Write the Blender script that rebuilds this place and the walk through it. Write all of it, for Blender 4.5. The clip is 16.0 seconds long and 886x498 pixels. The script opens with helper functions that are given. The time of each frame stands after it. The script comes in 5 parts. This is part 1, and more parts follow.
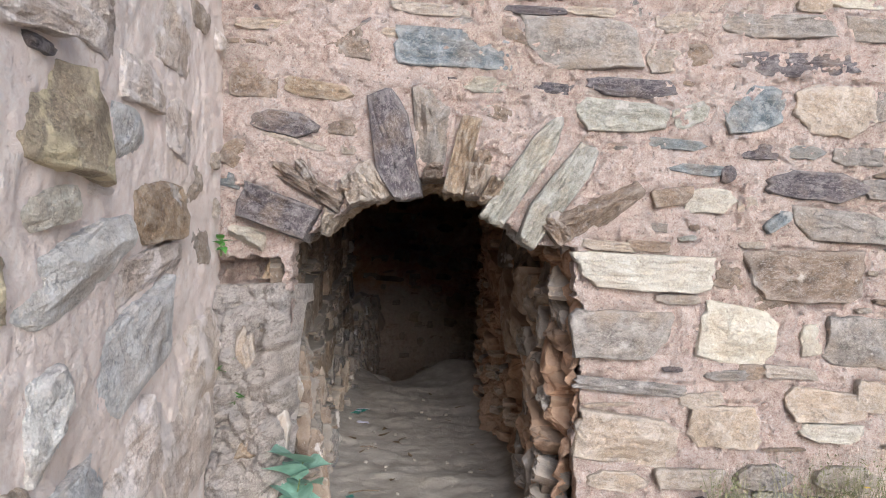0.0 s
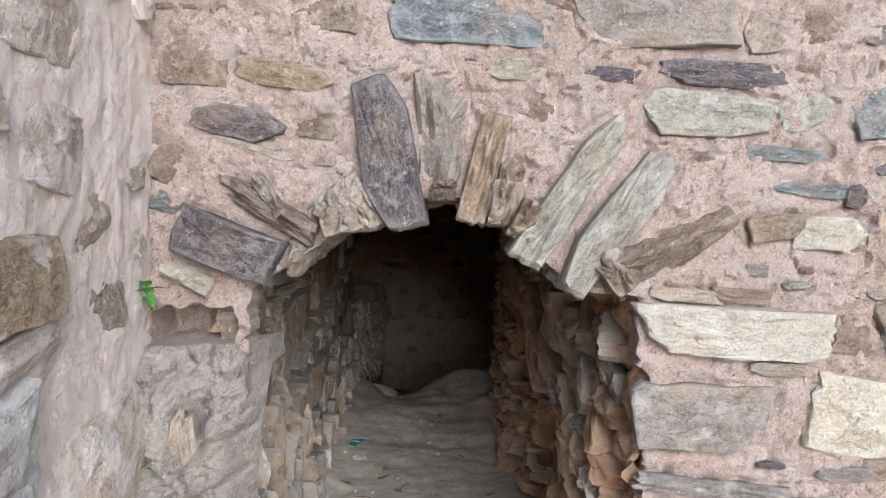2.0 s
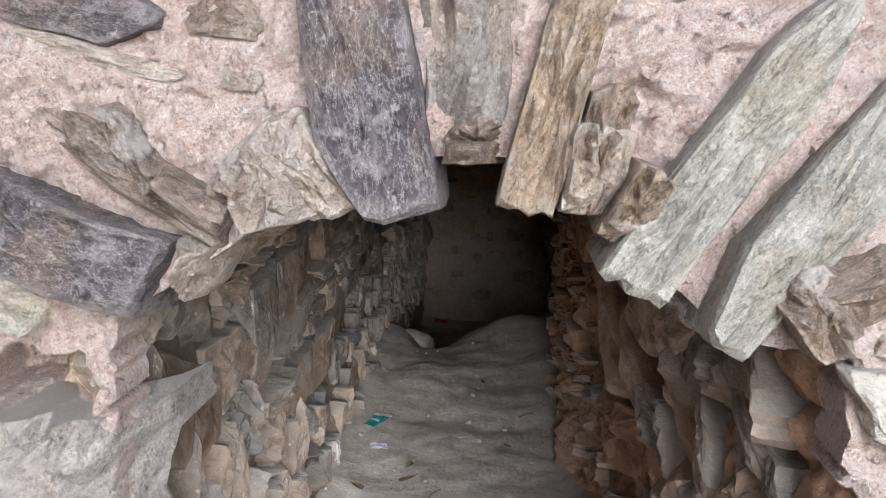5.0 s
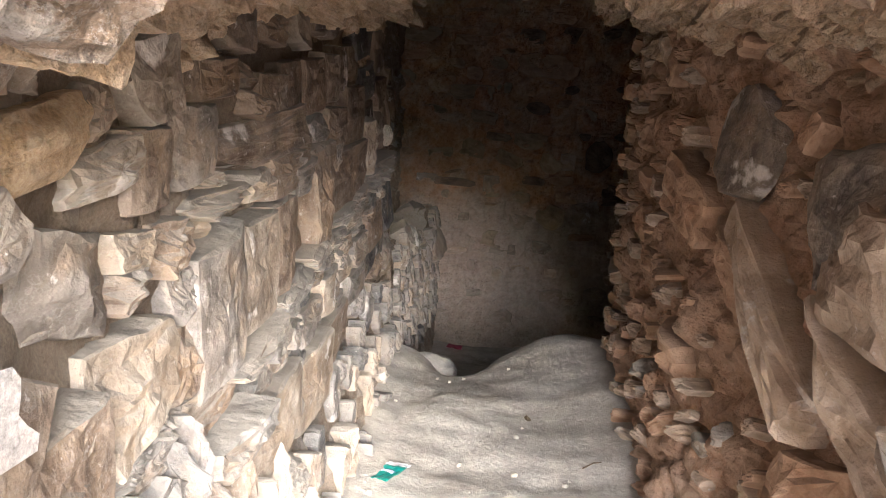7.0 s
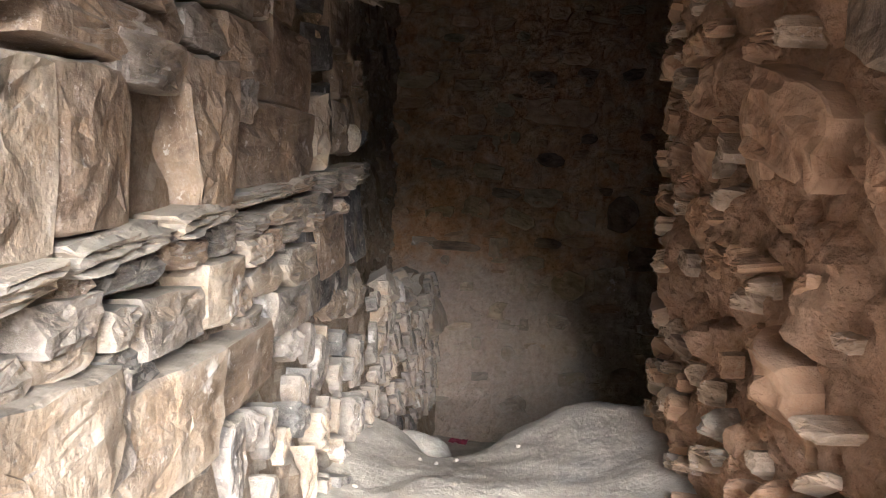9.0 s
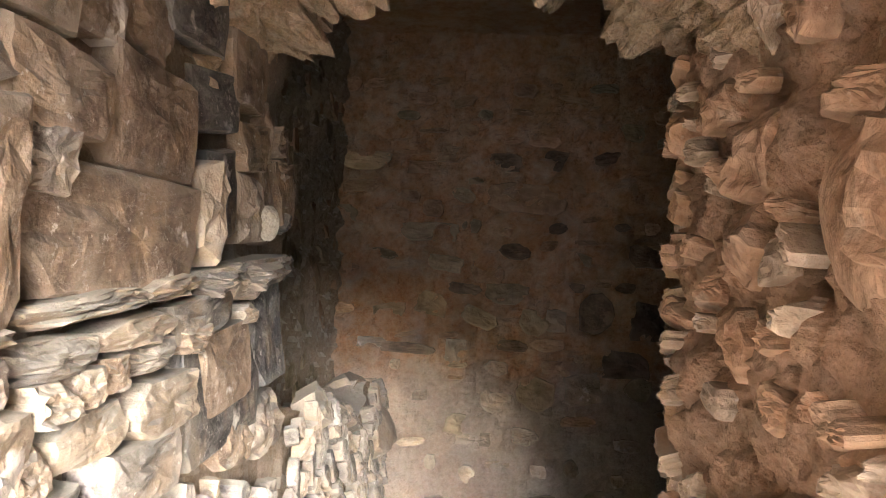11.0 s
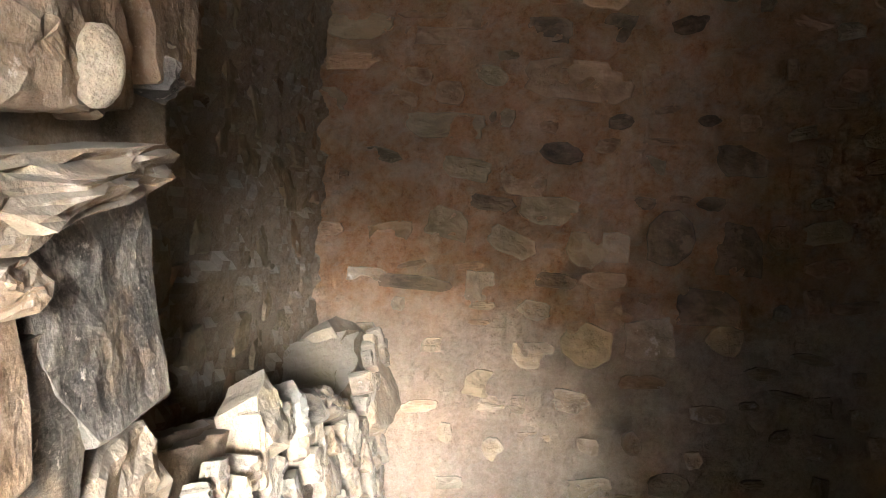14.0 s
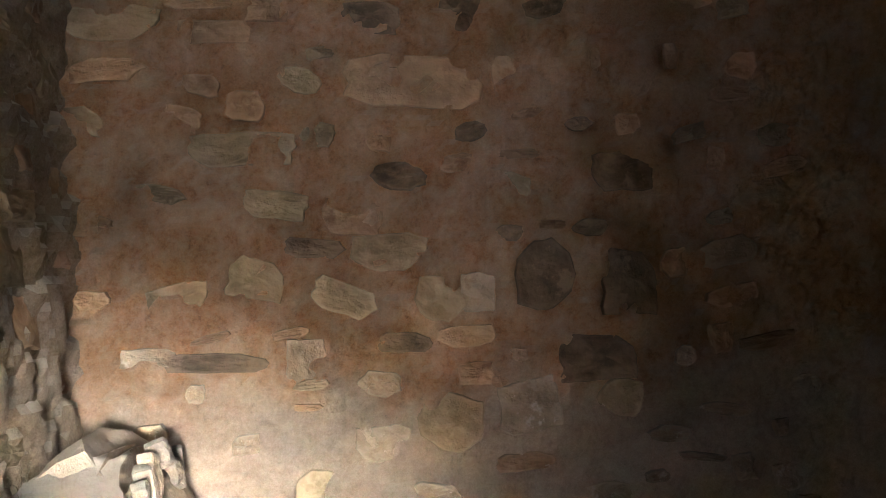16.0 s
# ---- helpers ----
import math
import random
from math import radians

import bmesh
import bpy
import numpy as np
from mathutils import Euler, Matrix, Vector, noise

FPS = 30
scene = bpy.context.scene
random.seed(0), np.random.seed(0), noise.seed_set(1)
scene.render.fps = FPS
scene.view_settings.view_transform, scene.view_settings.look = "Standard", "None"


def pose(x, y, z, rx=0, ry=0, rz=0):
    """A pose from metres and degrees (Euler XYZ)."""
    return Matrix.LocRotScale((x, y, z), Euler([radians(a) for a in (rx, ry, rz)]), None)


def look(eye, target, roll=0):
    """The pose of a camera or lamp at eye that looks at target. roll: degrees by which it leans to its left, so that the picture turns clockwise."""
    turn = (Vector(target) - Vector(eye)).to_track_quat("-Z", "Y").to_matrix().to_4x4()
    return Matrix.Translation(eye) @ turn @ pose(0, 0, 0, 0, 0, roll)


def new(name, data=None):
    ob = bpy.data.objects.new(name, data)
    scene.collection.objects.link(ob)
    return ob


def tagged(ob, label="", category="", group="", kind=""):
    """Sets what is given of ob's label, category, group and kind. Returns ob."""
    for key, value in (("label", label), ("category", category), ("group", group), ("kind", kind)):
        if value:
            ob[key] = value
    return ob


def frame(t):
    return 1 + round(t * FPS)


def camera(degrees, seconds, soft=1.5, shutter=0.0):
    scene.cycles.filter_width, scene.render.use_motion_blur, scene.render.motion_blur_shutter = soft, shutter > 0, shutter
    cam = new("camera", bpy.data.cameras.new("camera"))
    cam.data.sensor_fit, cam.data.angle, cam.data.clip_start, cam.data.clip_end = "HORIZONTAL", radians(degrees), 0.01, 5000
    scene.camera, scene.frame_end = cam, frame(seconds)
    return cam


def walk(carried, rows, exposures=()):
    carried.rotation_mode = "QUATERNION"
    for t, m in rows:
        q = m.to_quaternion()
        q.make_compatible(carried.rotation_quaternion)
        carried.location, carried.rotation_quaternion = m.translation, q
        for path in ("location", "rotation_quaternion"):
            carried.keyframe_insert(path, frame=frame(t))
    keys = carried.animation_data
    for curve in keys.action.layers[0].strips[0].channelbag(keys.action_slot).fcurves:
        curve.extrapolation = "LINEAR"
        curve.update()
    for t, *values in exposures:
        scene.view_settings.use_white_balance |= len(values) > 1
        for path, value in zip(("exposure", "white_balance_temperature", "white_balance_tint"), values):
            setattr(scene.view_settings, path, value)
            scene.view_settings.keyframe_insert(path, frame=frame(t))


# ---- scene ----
cam = camera(55.2, 16.0, soft=1.1)
PATH = [
    (0, (0.046, 0.808, 1.451), (0.035, 2.808, 1.455), 1.0),
    (0.5, (0.16, 1.032, 1.477), (0.082, 3.031, 1.487), 1.3),
    (1, (0.289, 1.366, 1.575), (0.133, 3.36, 1.564), 1.4),
    (1.5, (0.209, 1.703, 1.631), (0.078, 3.698, 1.617), 1.3),
    (2, (0.027, 2.029, 1.786), (-0.01, 4.027, 1.695), 1.3),
    (2.5, (-0.04, 2.31, 1.847), (-0.04, 4.306, 1.714), 1.5),
    (3, (0.022, 2.573, 1.919), (-0.019, 4.562, 1.719), 1.5),
    (3.5, (0.117, 2.834, 2.01), (0.0, 4.808, 1.715), 1.3),
    (3.7, (0.128, 2.953, 1.987), (-0.014, 4.928, 1.703), 1.2),
    (5.8, (0.002, 4.019, 1.888), (-0.175, 5.975, 1.512), 2.3),
    (6, (0.01, 4.146, 1.838), (-0.198, 6.105, 1.49), 2.2),
    (6.5, (-0.079, 4.431, 1.674), (-0.255, 6.401, 1.379), 2.3),
    (7, (-0.249, 4.891, 1.489), (-0.4, 6.867, 1.223), 2.1),
    (7.5, (-0.288, 5.246, 1.319), (-0.435, 7.233, 1.14), 1.8),
    (8, (-0.262, 5.545, 1.103), (-0.417, 7.538, 1.049), 1.2),
    (8.5, (-0.225, 5.843, 1.001), (-0.396, 7.836, 0.995), 1.1),
    (9, (-0.185, 6.142, 0.946), (-0.384, 8.132, 0.955), 1.3),
    (9.5, (-0.131, 6.386, 0.971), (-0.349, 8.371, 1.081), 2.0),
    (10, (-0.186, 6.576, 1.055), (-0.32, 8.561, 1.256), 2.0),
    (10.2, (-0.205, 6.68, 1.053), (-0.319, 8.66, 1.306), 2.2),
    (12.3, (-0.229, 7.656, 1.228), (-0.33, 9.65, 1.339), 0.5),
    (12.5, (-0.247, 7.778, 1.26), (-0.349, 9.773, 1.362), 0.2),
    (13, (-0.274, 8.072, 1.251), (-0.424, 10.065, 1.321), 0.3),
    (13.5, (-0.356, 8.413, 1.223), (-0.504, 10.407, 1.215), 0.6),
    (14, (-0.414, 8.798, 1.214), (-0.518, 10.795, 1.214), 2.0),
    (14.5, (-0.361, 9.164, 1.252), (-0.42, 11.163, 1.256), 1.9),
    (15, (-0.358, 9.505, 1.309), (-0.324, 11.505, 1.316), 0.9),
    (15.5, (-0.341, 9.791, 1.307), (-0.205, 11.785, 1.374), -1.4),
    (16, (-0.288, 9.982, 1.342), (-0.041, 11.966, 1.404), -3.0),
]
walk(cam, [(t, look(eye, target, roll)) for t, eye, target, roll in PATH],
     [(0, 0.08, 5450, 9), (2.0, 0.12, 5350, 8), (3.5, 0.15, 5250, 8), (4.8, 0.38, 5250, 8), (6.0, 0.65, 5250, 8), (6.5, 1.2, 5500, 8), (7.0, 2.65, 5500, 8), (7.5, 2.7, 5450, 8), (9.0, 3.05, 5500, 8), (10.0, 3.95, 5700, 8), (12.5, 4.95, 5900, 5), (14.0, 5.35, 5950, 5), (16.0, 5.9, 5950, 5)])

# ---- sky, sun ----
world = bpy.data.worlds.new("world")
scene.world = world
world.use_nodes = True
wn = world.node_tree
sky = wn.nodes.new("ShaderNodeTexSky")
sky.sky_type, sky.sun_disc = 'NISHITA', False
sky.sun_elevation, sky.sun_rotation = radians(18), radians(165)
sky.air_density, sky.dust_density = 1.0, 4.0
wn.nodes["Background"].inputs["Strength"].default_value = 0.15
wn.links.new(sky.outputs[0], wn.nodes["Background"].inputs["Color"])
sun_data = bpy.data.lights.new("sun", 'SUN')
sun_data.energy, sun_data.angle, sun_data.color = 3.5, radians(36), (1.0, 0.97, 0.94)
sun = new("sun", sun_data)
sun.matrix_world = look((2.68, -5.0, 3.36), (0, 5, 0))


# ---- materials ----
def material(name, build, roughness=0.9):
    m = bpy.data.materials.new(name)
    m.use_nodes = True
    nt = m.node_tree
    bsdf = nt.nodes["Principled BSDF"]
    bsdf.inputs["Roughness"].default_value = roughness
    bsdf.inputs["Specular IOR Level"].default_value = 0.25
    build(nt, bsdf)
    return m


def node(nt, kind, **values):
    n = nt.nodes.new(kind)
    for key, value in values.items():
        n.inputs[key.replace("_", " ")].default_value = value
    return n


def mapped(nt, kind, scale, offset=True):
    """World or object coordinates, scaled, shifted by a random amount for each object."""
    co = nt.nodes.new("ShaderNodeTexCoord").outputs["Object"] if kind == "object" else nt.nodes.new("ShaderNodeNewGeometry").outputs["Position"]
    mp = nt.nodes.new("ShaderNodeMapping")
    mp.inputs["Scale"].default_value = scale
    nt.links.new(co, mp.inputs["Vector"])
    if offset:
        mul = nt.nodes.new("ShaderNodeMath")
        mul.operation = 'MULTIPLY'
        mul.inputs[1].default_value = 37.0
        nt.links.new(nt.nodes.new("ShaderNodeObjectInfo").outputs["Random"], mul.inputs[0])
        comb = nt.nodes.new("ShaderNodeCombineXYZ")
        for i in range(3):
            nt.links.new(mul.outputs[0], comb.inputs[i])
        nt.links.new(comb.outputs[0], mp.inputs["Location"])
    return mp.outputs[0]


def noise_tex(nt, vector, scale, detail=5.0, rough=0.6):
    n = node(nt, "ShaderNodeTexNoise", Scale=scale, Detail=detail, Roughness=rough)
    nt.links.new(vector, n.inputs["Vector"])
    return n.outputs["Fac"]


def ramp(nt, fac, stops):
    r = nt.nodes.new("ShaderNodeValToRGB")
    els = r.color_ramp.elements
    while len(els) < len(stops):
        els.new(0.5)
    for e, (pos, c) in zip(els, stops):
        e.position, e.color = pos, (*c, 1) if len(c) == 3 else (c[0], c[0], c[0], 1)
    nt.links.new(fac, r.inputs["Fac"])
    return r.outputs["Color"]


def mix(nt, fac, a, b, kind='MIX'):
    m = nt.nodes.new("ShaderNodeMix")
    m.data_type, m.blend_type = 'RGBA', kind
    if isinstance(fac, (int, float)):
        m.inputs["Factor"].default_value = fac
    else:
        nt.links.new(fac, m.inputs["Factor"])
    for sock, v in ((m.inputs["A"], a), (m.inputs["B"], b)):
        if isinstance(v, tuple):
            sock.default_value = (*v, 1)
        else:
            nt.links.new(v, sock)
    return m.outputs["Result"]


def bumped(nt, bsdf, heights, strength=0.6):
    """A chain of bumps: (height, distance in metres)."""
    last = None
    for h, dist in heights:
        b = nt.nodes.new("ShaderNodeBump")
        b.inputs["Strength"].default_value, b.inputs["Distance"].default_value = strength, dist
        nt.links.new(h, b.inputs["Height"])
        if last:
            nt.links.new(last, b.inputs["Normal"])
        last = b.outputs["Normal"]
    nt.links.new(last, bsdf.inputs["Normal"])


def dusted(nt, colour, dust, amount):
    """Pale dust settled on faces that look up."""
    sep = nt.nodes.new("ShaderNodeSeparateXYZ")
    nt.links.new(nt.nodes.new("ShaderNodeNewGeometry").outputs["Normal"], sep.inputs[0])
    mr = node(nt, "ShaderNodeMapRange")
    mr.inputs["From Min"].default_value, mr.inputs["From Max"].default_value = 0.25, 0.95
    mr.inputs["To Max"].default_value = amount
    nt.links.new(sep.outputs["Z"], mr.inputs["Value"])
    return mix(nt, mr.outputs[0], colour, dust)


def stone_mat(name, dark, mid, light, stain=(0.62, 0.57, 0.53), stains=0.62, dust=0.0, dust_colour=(0.62, 0.57, 0.51), bands=0.28, cracks=0.2):
    """Layered stone: beds along its length, cracks between them, pale veins, stains."""
    def build(nt, bsdf):
        w = mapped(nt, "world", (1, 1, 1))
        strata = noise_tex(nt, mapped(nt, "object", (2.2, 2.4, 1.8) if dust else (3.4, 2.6, 2.2)), 1.5, 8, 0.6)
        split = noise_tex(nt, mapped(nt, "object", (2.2, 2.4, 1.8) if dust else (3.4, 2.6, 2.2)), 1.7, 5, 0.6)
        grain, blot, patch = noise_tex(nt, w, 110, 4, 0.75), noise_tex(nt, w, 6.5 if dust else 15, 8, 0.58 if dust else 0.7), noise_tex(nt, w, 4.5, 5, 0.6)
        c = mix(nt, 0.22 if dust else bands, ramp(nt, blot, [(0.34, dark), (0.5, mid), (0.66, light)]), ramp(nt, strata, [(0.36, dark), (0.5, mid), (0.63, light)]))
        warm = tuple(0.55 * a + 0.45 * b for a, b in zip(mid, (0.40, 0.29, 0.19)))
        c = mix(nt, ramp(nt, patch, [(0.38, (0.65,)), (0.52, (0.0,))]), c, warm)
        c = mix(nt, 0.1 if dust else 0.5, c, ramp(nt, grain, [(0.32, (0.2,)), (0.68, (0.8,))]), 'OVERLAY')
        rnd = nt.nodes.new("ShaderNodeObjectInfo").outputs["Random"]
        c = mix(nt, 0.45, c, ramp(nt, rnd, [(0.0, (0.36, 0.36, 0.39)), (0.35, (0.55, 0.53, 0.52)), (0.7, (0.6, 0.55, 0.5)), (1.0, (0.44, 0.44, 0.46))]), 'OVERLAY')
        fleck = noise_tex(nt, w, 34, 4, 0.65)
        c = mix(nt, ramp(nt, fleck, [(0.64, (0.0,)), (0.69, (0.5,))]), c, stain)
        vein = ramp(nt, noise_tex(nt, mapped(nt, 'object', (1.5, 1.0, 1.0)), 2.2, 5, 0.6), [(0.488, (0.0,)), (0.5, (0.15 if dust else 0.28,)), (0.512, (0.0,))])
        c = mix(nt, vein, c, stain)
        c = mix(nt, ramp(nt, patch, [(stains, (0.0,)), (stains + 0.05, (0.75,))]), c, stain)
        crack = ramp(nt, split, [(0.455, (1.0,)), (0.475, (0.0,)), (0.495, (1.0,))])
        c = mix(nt, 0.0 if dust else cracks, c, crack, 'MULTIPLY')
        smear = noise_tex(nt, w, 5.5 if dust else 9.0, 9, 0.66 if dust else 0.74)
        c = mix(nt, ramp(nt, smear, [(0.55, (0.0,)), (0.6, (0.5 if dust else 0.38,))]), c, tuple(1.25 * b if dust else 0.5 * a + 0.5 * b for a, b in zip(stain, light)))
        scratch = noise_tex(nt, mapped(nt, 'object', (1.9, 2.0, 1.4)), 5.0, 7, 0.72)
        c = mix(nt, ramp(nt, scratch, [(0.485, (0.0,)), (0.5, (0.16 if dust else 0.5,)), (0.515, (0.0,))]), c, stain)
        worn = nt.nodes.new("ShaderNodeNewGeometry").outputs["Pointiness"]
        c = mix(nt, ramp(nt, worn, [(0.52, (0.0,)), (0.6, (0.7 if dust else 0.5,))]), c, tuple(1.3 * b if dust else 0.4 * a + 0.6 * b for a, b in zip(stain, light)))
        if dust:
            c = dusted(nt, c, dust_colour, dust)
        nt.links.new(c, bsdf.inputs["Base Color"])
        bumped(nt, bsdf, [(smear, 0.012), (strata, 0.006 if dust else 0.014), (patch, 0.03), (crack, 0.0 if dust else 0.004), (blot, 0.022 if dust else 0.03), (fleck, 0.003 if dust else 0.01), (grain, 0.0015 if dust else 0.005)], 0.9)
    return material(name, build, 0.8)


def mortar_mat(name, dark, mid, light, pale, dust=0.0, dust_colour=(0.6, 0.54, 0.47), coarse=1.0, grit=0.7, tone=None, pale_band=None):
    def build(nt, bsdf):
        v = mapped(nt, "world", (1, 1, 1), False)
        big, med, fine = noise_tex(nt, v, 1.7, 5), noise_tex(nt, v, 24, 8, 0.75), noise_tex(nt, v, 115, 4, 0.8)
        zone = noise_tex(nt, v, 6.5, 6, 0.65)
        c = ramp(nt, med, [(0.3, dark), (0.46, mid), (0.68, light)])
        c = mix(nt, ramp(nt, zone, [(0.42, (0.0,)), (0.62, (0.75,))]), c, pale)
        c = mix(nt, ramp(nt, big, [(0.48, (0.0,)), (0.68, (0.6,))]), c, tone or tuple(0.5 * a + 0.5 * b for a, b in zip(mid, (0.5, 0.4, 0.31))))
        if pale_band:      # pale lime and painted-in daylight up to an uneven height
            height, band_colour = pale_band
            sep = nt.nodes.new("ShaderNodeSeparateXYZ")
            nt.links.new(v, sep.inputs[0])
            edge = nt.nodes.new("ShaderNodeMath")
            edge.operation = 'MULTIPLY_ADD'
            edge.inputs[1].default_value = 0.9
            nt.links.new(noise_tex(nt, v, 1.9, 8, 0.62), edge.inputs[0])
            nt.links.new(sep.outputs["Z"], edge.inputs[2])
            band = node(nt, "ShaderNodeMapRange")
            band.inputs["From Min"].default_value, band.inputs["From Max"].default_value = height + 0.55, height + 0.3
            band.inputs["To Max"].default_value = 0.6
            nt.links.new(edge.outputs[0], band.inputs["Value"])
            c = mix(nt, band.outputs[0], c, ramp(nt, med, [(0.3, tuple(0.7 * q for q in band_colour)), (0.6, band_colour)]))
        c = mix(nt, grit, c, ramp(nt, fine, [(0.3, (0.2,)), (0.7, (0.82,))]), 'OVERLAY')
        pits = ramp(nt, noise_tex(nt, v, 42, 3, 0.6), [(0.28, (0.0,)), (0.38, (1.0,))])
        c = mix(nt, grit * 0.6, c, pits, 'MULTIPLY')
        if dust:
            c = dusted(nt, c, dust_colour, dust)
        nt.links.new(c, bsdf.inputs["Base Color"])
        bumped(nt, bsdf, [(zone, 0.05 * coarse), (med, 0.035 * coarse), (pits, 0.008 * coarse), (fine, 0.017 * coarse * grit)], 0.85)
    return material(name, build, 0.95)


PINK = mortar_mat("pink_lime_mortar", (0.38, 0.25, 0.205), (0.64, 0.485, 0.415), (0.8, 0.665, 0.6), (0.73, 0.61, 0.555), coarse=1.7, grit=0.85)
CREAM = mortar_mat("cream_pink_mortar", (0.66, 0.53, 0.47), (0.82, 0.71, 0.65), (0.87, 0.8, 0.76), (0.82, 0.69, 0.63), coarse=0.7, grit=0.15)
RED = mortar_mat("red_brown_mud_mortar", (0.244, 0.126, 0.074), (0.435, 0.261, 0.165), (0.539, 0.375, 0.27), (0.487, 0.322, 0.218), 0.25, (0.348, 0.261, 0.191), 0.9, 0.25)
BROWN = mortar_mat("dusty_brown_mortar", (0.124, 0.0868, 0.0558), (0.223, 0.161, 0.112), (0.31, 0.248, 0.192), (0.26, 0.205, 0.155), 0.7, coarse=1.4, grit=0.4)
# the pale band up to about 0.9 puts part of the daylight patch into colour
BACK = mortar_mat("smoothed_brown_plaster", (0.24, 0.115, 0.06), (0.42, 0.23, 0.125), (0.5, 0.33, 0.22), (0.52, 0.39, 0.29), 0.3, coarse=1.8, grit=0.3, tone=(0.34, 0.2, 0.105), pale_band=(0.9, (0.52, 0.46, 0.4)))

RUBBLE = mortar_mat("grey_crumbled_masonry", (0.2, 0.175, 0.15), (0.44, 0.39, 0.355), (0.6, 0.545, 0.5), (0.6, 0.52, 0.47), 0.75, (0.68, 0.61, 0.56), coarse=1.6)

SLATE = stone_mat("purple_slate", (0.04, 0.034, 0.04), (0.095, 0.08, 0.09), (0.17, 0.145, 0.15), stains=0.68)
GREY = stone_mat("grey_stone", (0.13, 0.12, 0.11), (0.25, 0.225, 0.205), (0.38, 0.34, 0.31))
BROWNST = stone_mat("brown_stone", (0.1, 0.075, 0.055), (0.22, 0.16, 0.115), (0.34, 0.26, 0.2))
TAN = stone_mat("tan_stone", (0.26, 0.21, 0.165), (0.42, 0.35, 0.28), (0.57, 0.5, 0.43), stains=0.72)
PALE = stone_mat("pale_quartzite", (0.42, 0.37, 0.29), (0.58, 0.54, 0.46), (0.69, 0.67, 0.61), (0.6, 0.5, 0.38), 0.68, bands=0.3, cracks=0.15)
GREEN = stone_mat("pale_green_schist", (0.2, 0.19, 0.155), (0.34, 0.325, 0.27), (0.48, 0.47, 0.42), cracks=0.3)
BLUE = stone_mat("blue_grey_slate", (0.07, 0.085, 0.095), (0.15, 0.175, 0.19), (0.36, 0.39, 0.4))
OCHRE = stone_mat("ochre_stained_stone", (0.13, 0.09, 0.06), (0.29, 0.205, 0.13), (0.46, 0.37, 0.26))
LICHEN = stone_mat("dark_stone_with_yellow_lichen", (0.24, 0.19, 0.14), (0.4, 0.33, 0.24), (0.52, 0.45, 0.35), (0.74, 0.64, 0.42), 0.5)
DUSTY = stone_mat("dusty_broken_masonry", (0.15, 0.135, 0.12), (0.29, 0.265, 0.24), (0.43, 0.395, 0.36), (0.55, 0.5, 0.46), 0.68, dust=0.4)
WASHED = stone_mat("lime_washed_stone", (0.403, 0.336, 0.28), (0.627, 0.538, 0.47), (0.806, 0.728, 0.672), (0.896, 0.806, 0.762), 0.5)
SHEEN = stone_mat("worn_grey_slab", (0.418, 0.407, 0.396), (0.605, 0.594, 0.578), (0.748, 0.737, 0.715), (0.792, 0.726, 0.682), 0.6)
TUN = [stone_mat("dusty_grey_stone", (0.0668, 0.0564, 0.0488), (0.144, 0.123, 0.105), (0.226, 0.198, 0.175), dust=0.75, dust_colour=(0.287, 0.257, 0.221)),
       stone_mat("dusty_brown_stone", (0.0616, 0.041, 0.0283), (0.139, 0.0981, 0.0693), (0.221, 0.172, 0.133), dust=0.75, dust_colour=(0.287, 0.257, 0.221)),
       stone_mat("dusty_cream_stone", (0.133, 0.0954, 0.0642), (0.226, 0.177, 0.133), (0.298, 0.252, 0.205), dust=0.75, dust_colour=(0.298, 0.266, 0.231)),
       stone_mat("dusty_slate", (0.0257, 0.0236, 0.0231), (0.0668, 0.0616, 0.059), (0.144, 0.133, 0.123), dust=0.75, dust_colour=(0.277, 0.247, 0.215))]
MUDST = [stone_mat("mud_smeared_brown_stone", (0.136, 0.0806, 0.0496), (0.248, 0.155, 0.0961), (0.322, 0.223, 0.152), (0.31, 0.229, 0.161), dust=0.15),
         stone_mat("mud_smeared_olive_stone", (0.118, 0.0899, 0.0558), (0.205, 0.158, 0.102), (0.285, 0.229, 0.161), (0.31, 0.248, 0.174), dust=0.15),
         stone_mat("mud_smeared_dark_stone", (0.0434, 0.0322, 0.0236), (0.093, 0.067, 0.0465), (0.155, 0.112, 0.0806), (0.223, 0.161, 0.112), dust=0.1)]
VAULT = stone_mat("ochre_rubble", (0.312, 0.209, 0.115), (0.54, 0.385, 0.241), (0.687, 0.531, 0.375), (0.645, 0.54, 0.417))
RUB = [stone_mat("red_brown_rubble", (0.169, 0.0887, 0.0524), (0.322, 0.19, 0.117), (0.443, 0.298, 0.202), (0.451, 0.338, 0.25), dust=0.5, dust_colour=(0.363, 0.274, 0.202)),
       stone_mat("tan_rubble", (0.217, 0.153, 0.105), (0.355, 0.267, 0.194), (0.468, 0.37, 0.29), dust=0.5, dust_colour=(0.363, 0.274, 0.202)),
       stone_mat("dark_rubble", (0.0645, 0.0524, 0.0443), (0.129, 0.105, 0.0846), (0.234, 0.186, 0.146), dust=0.4)]


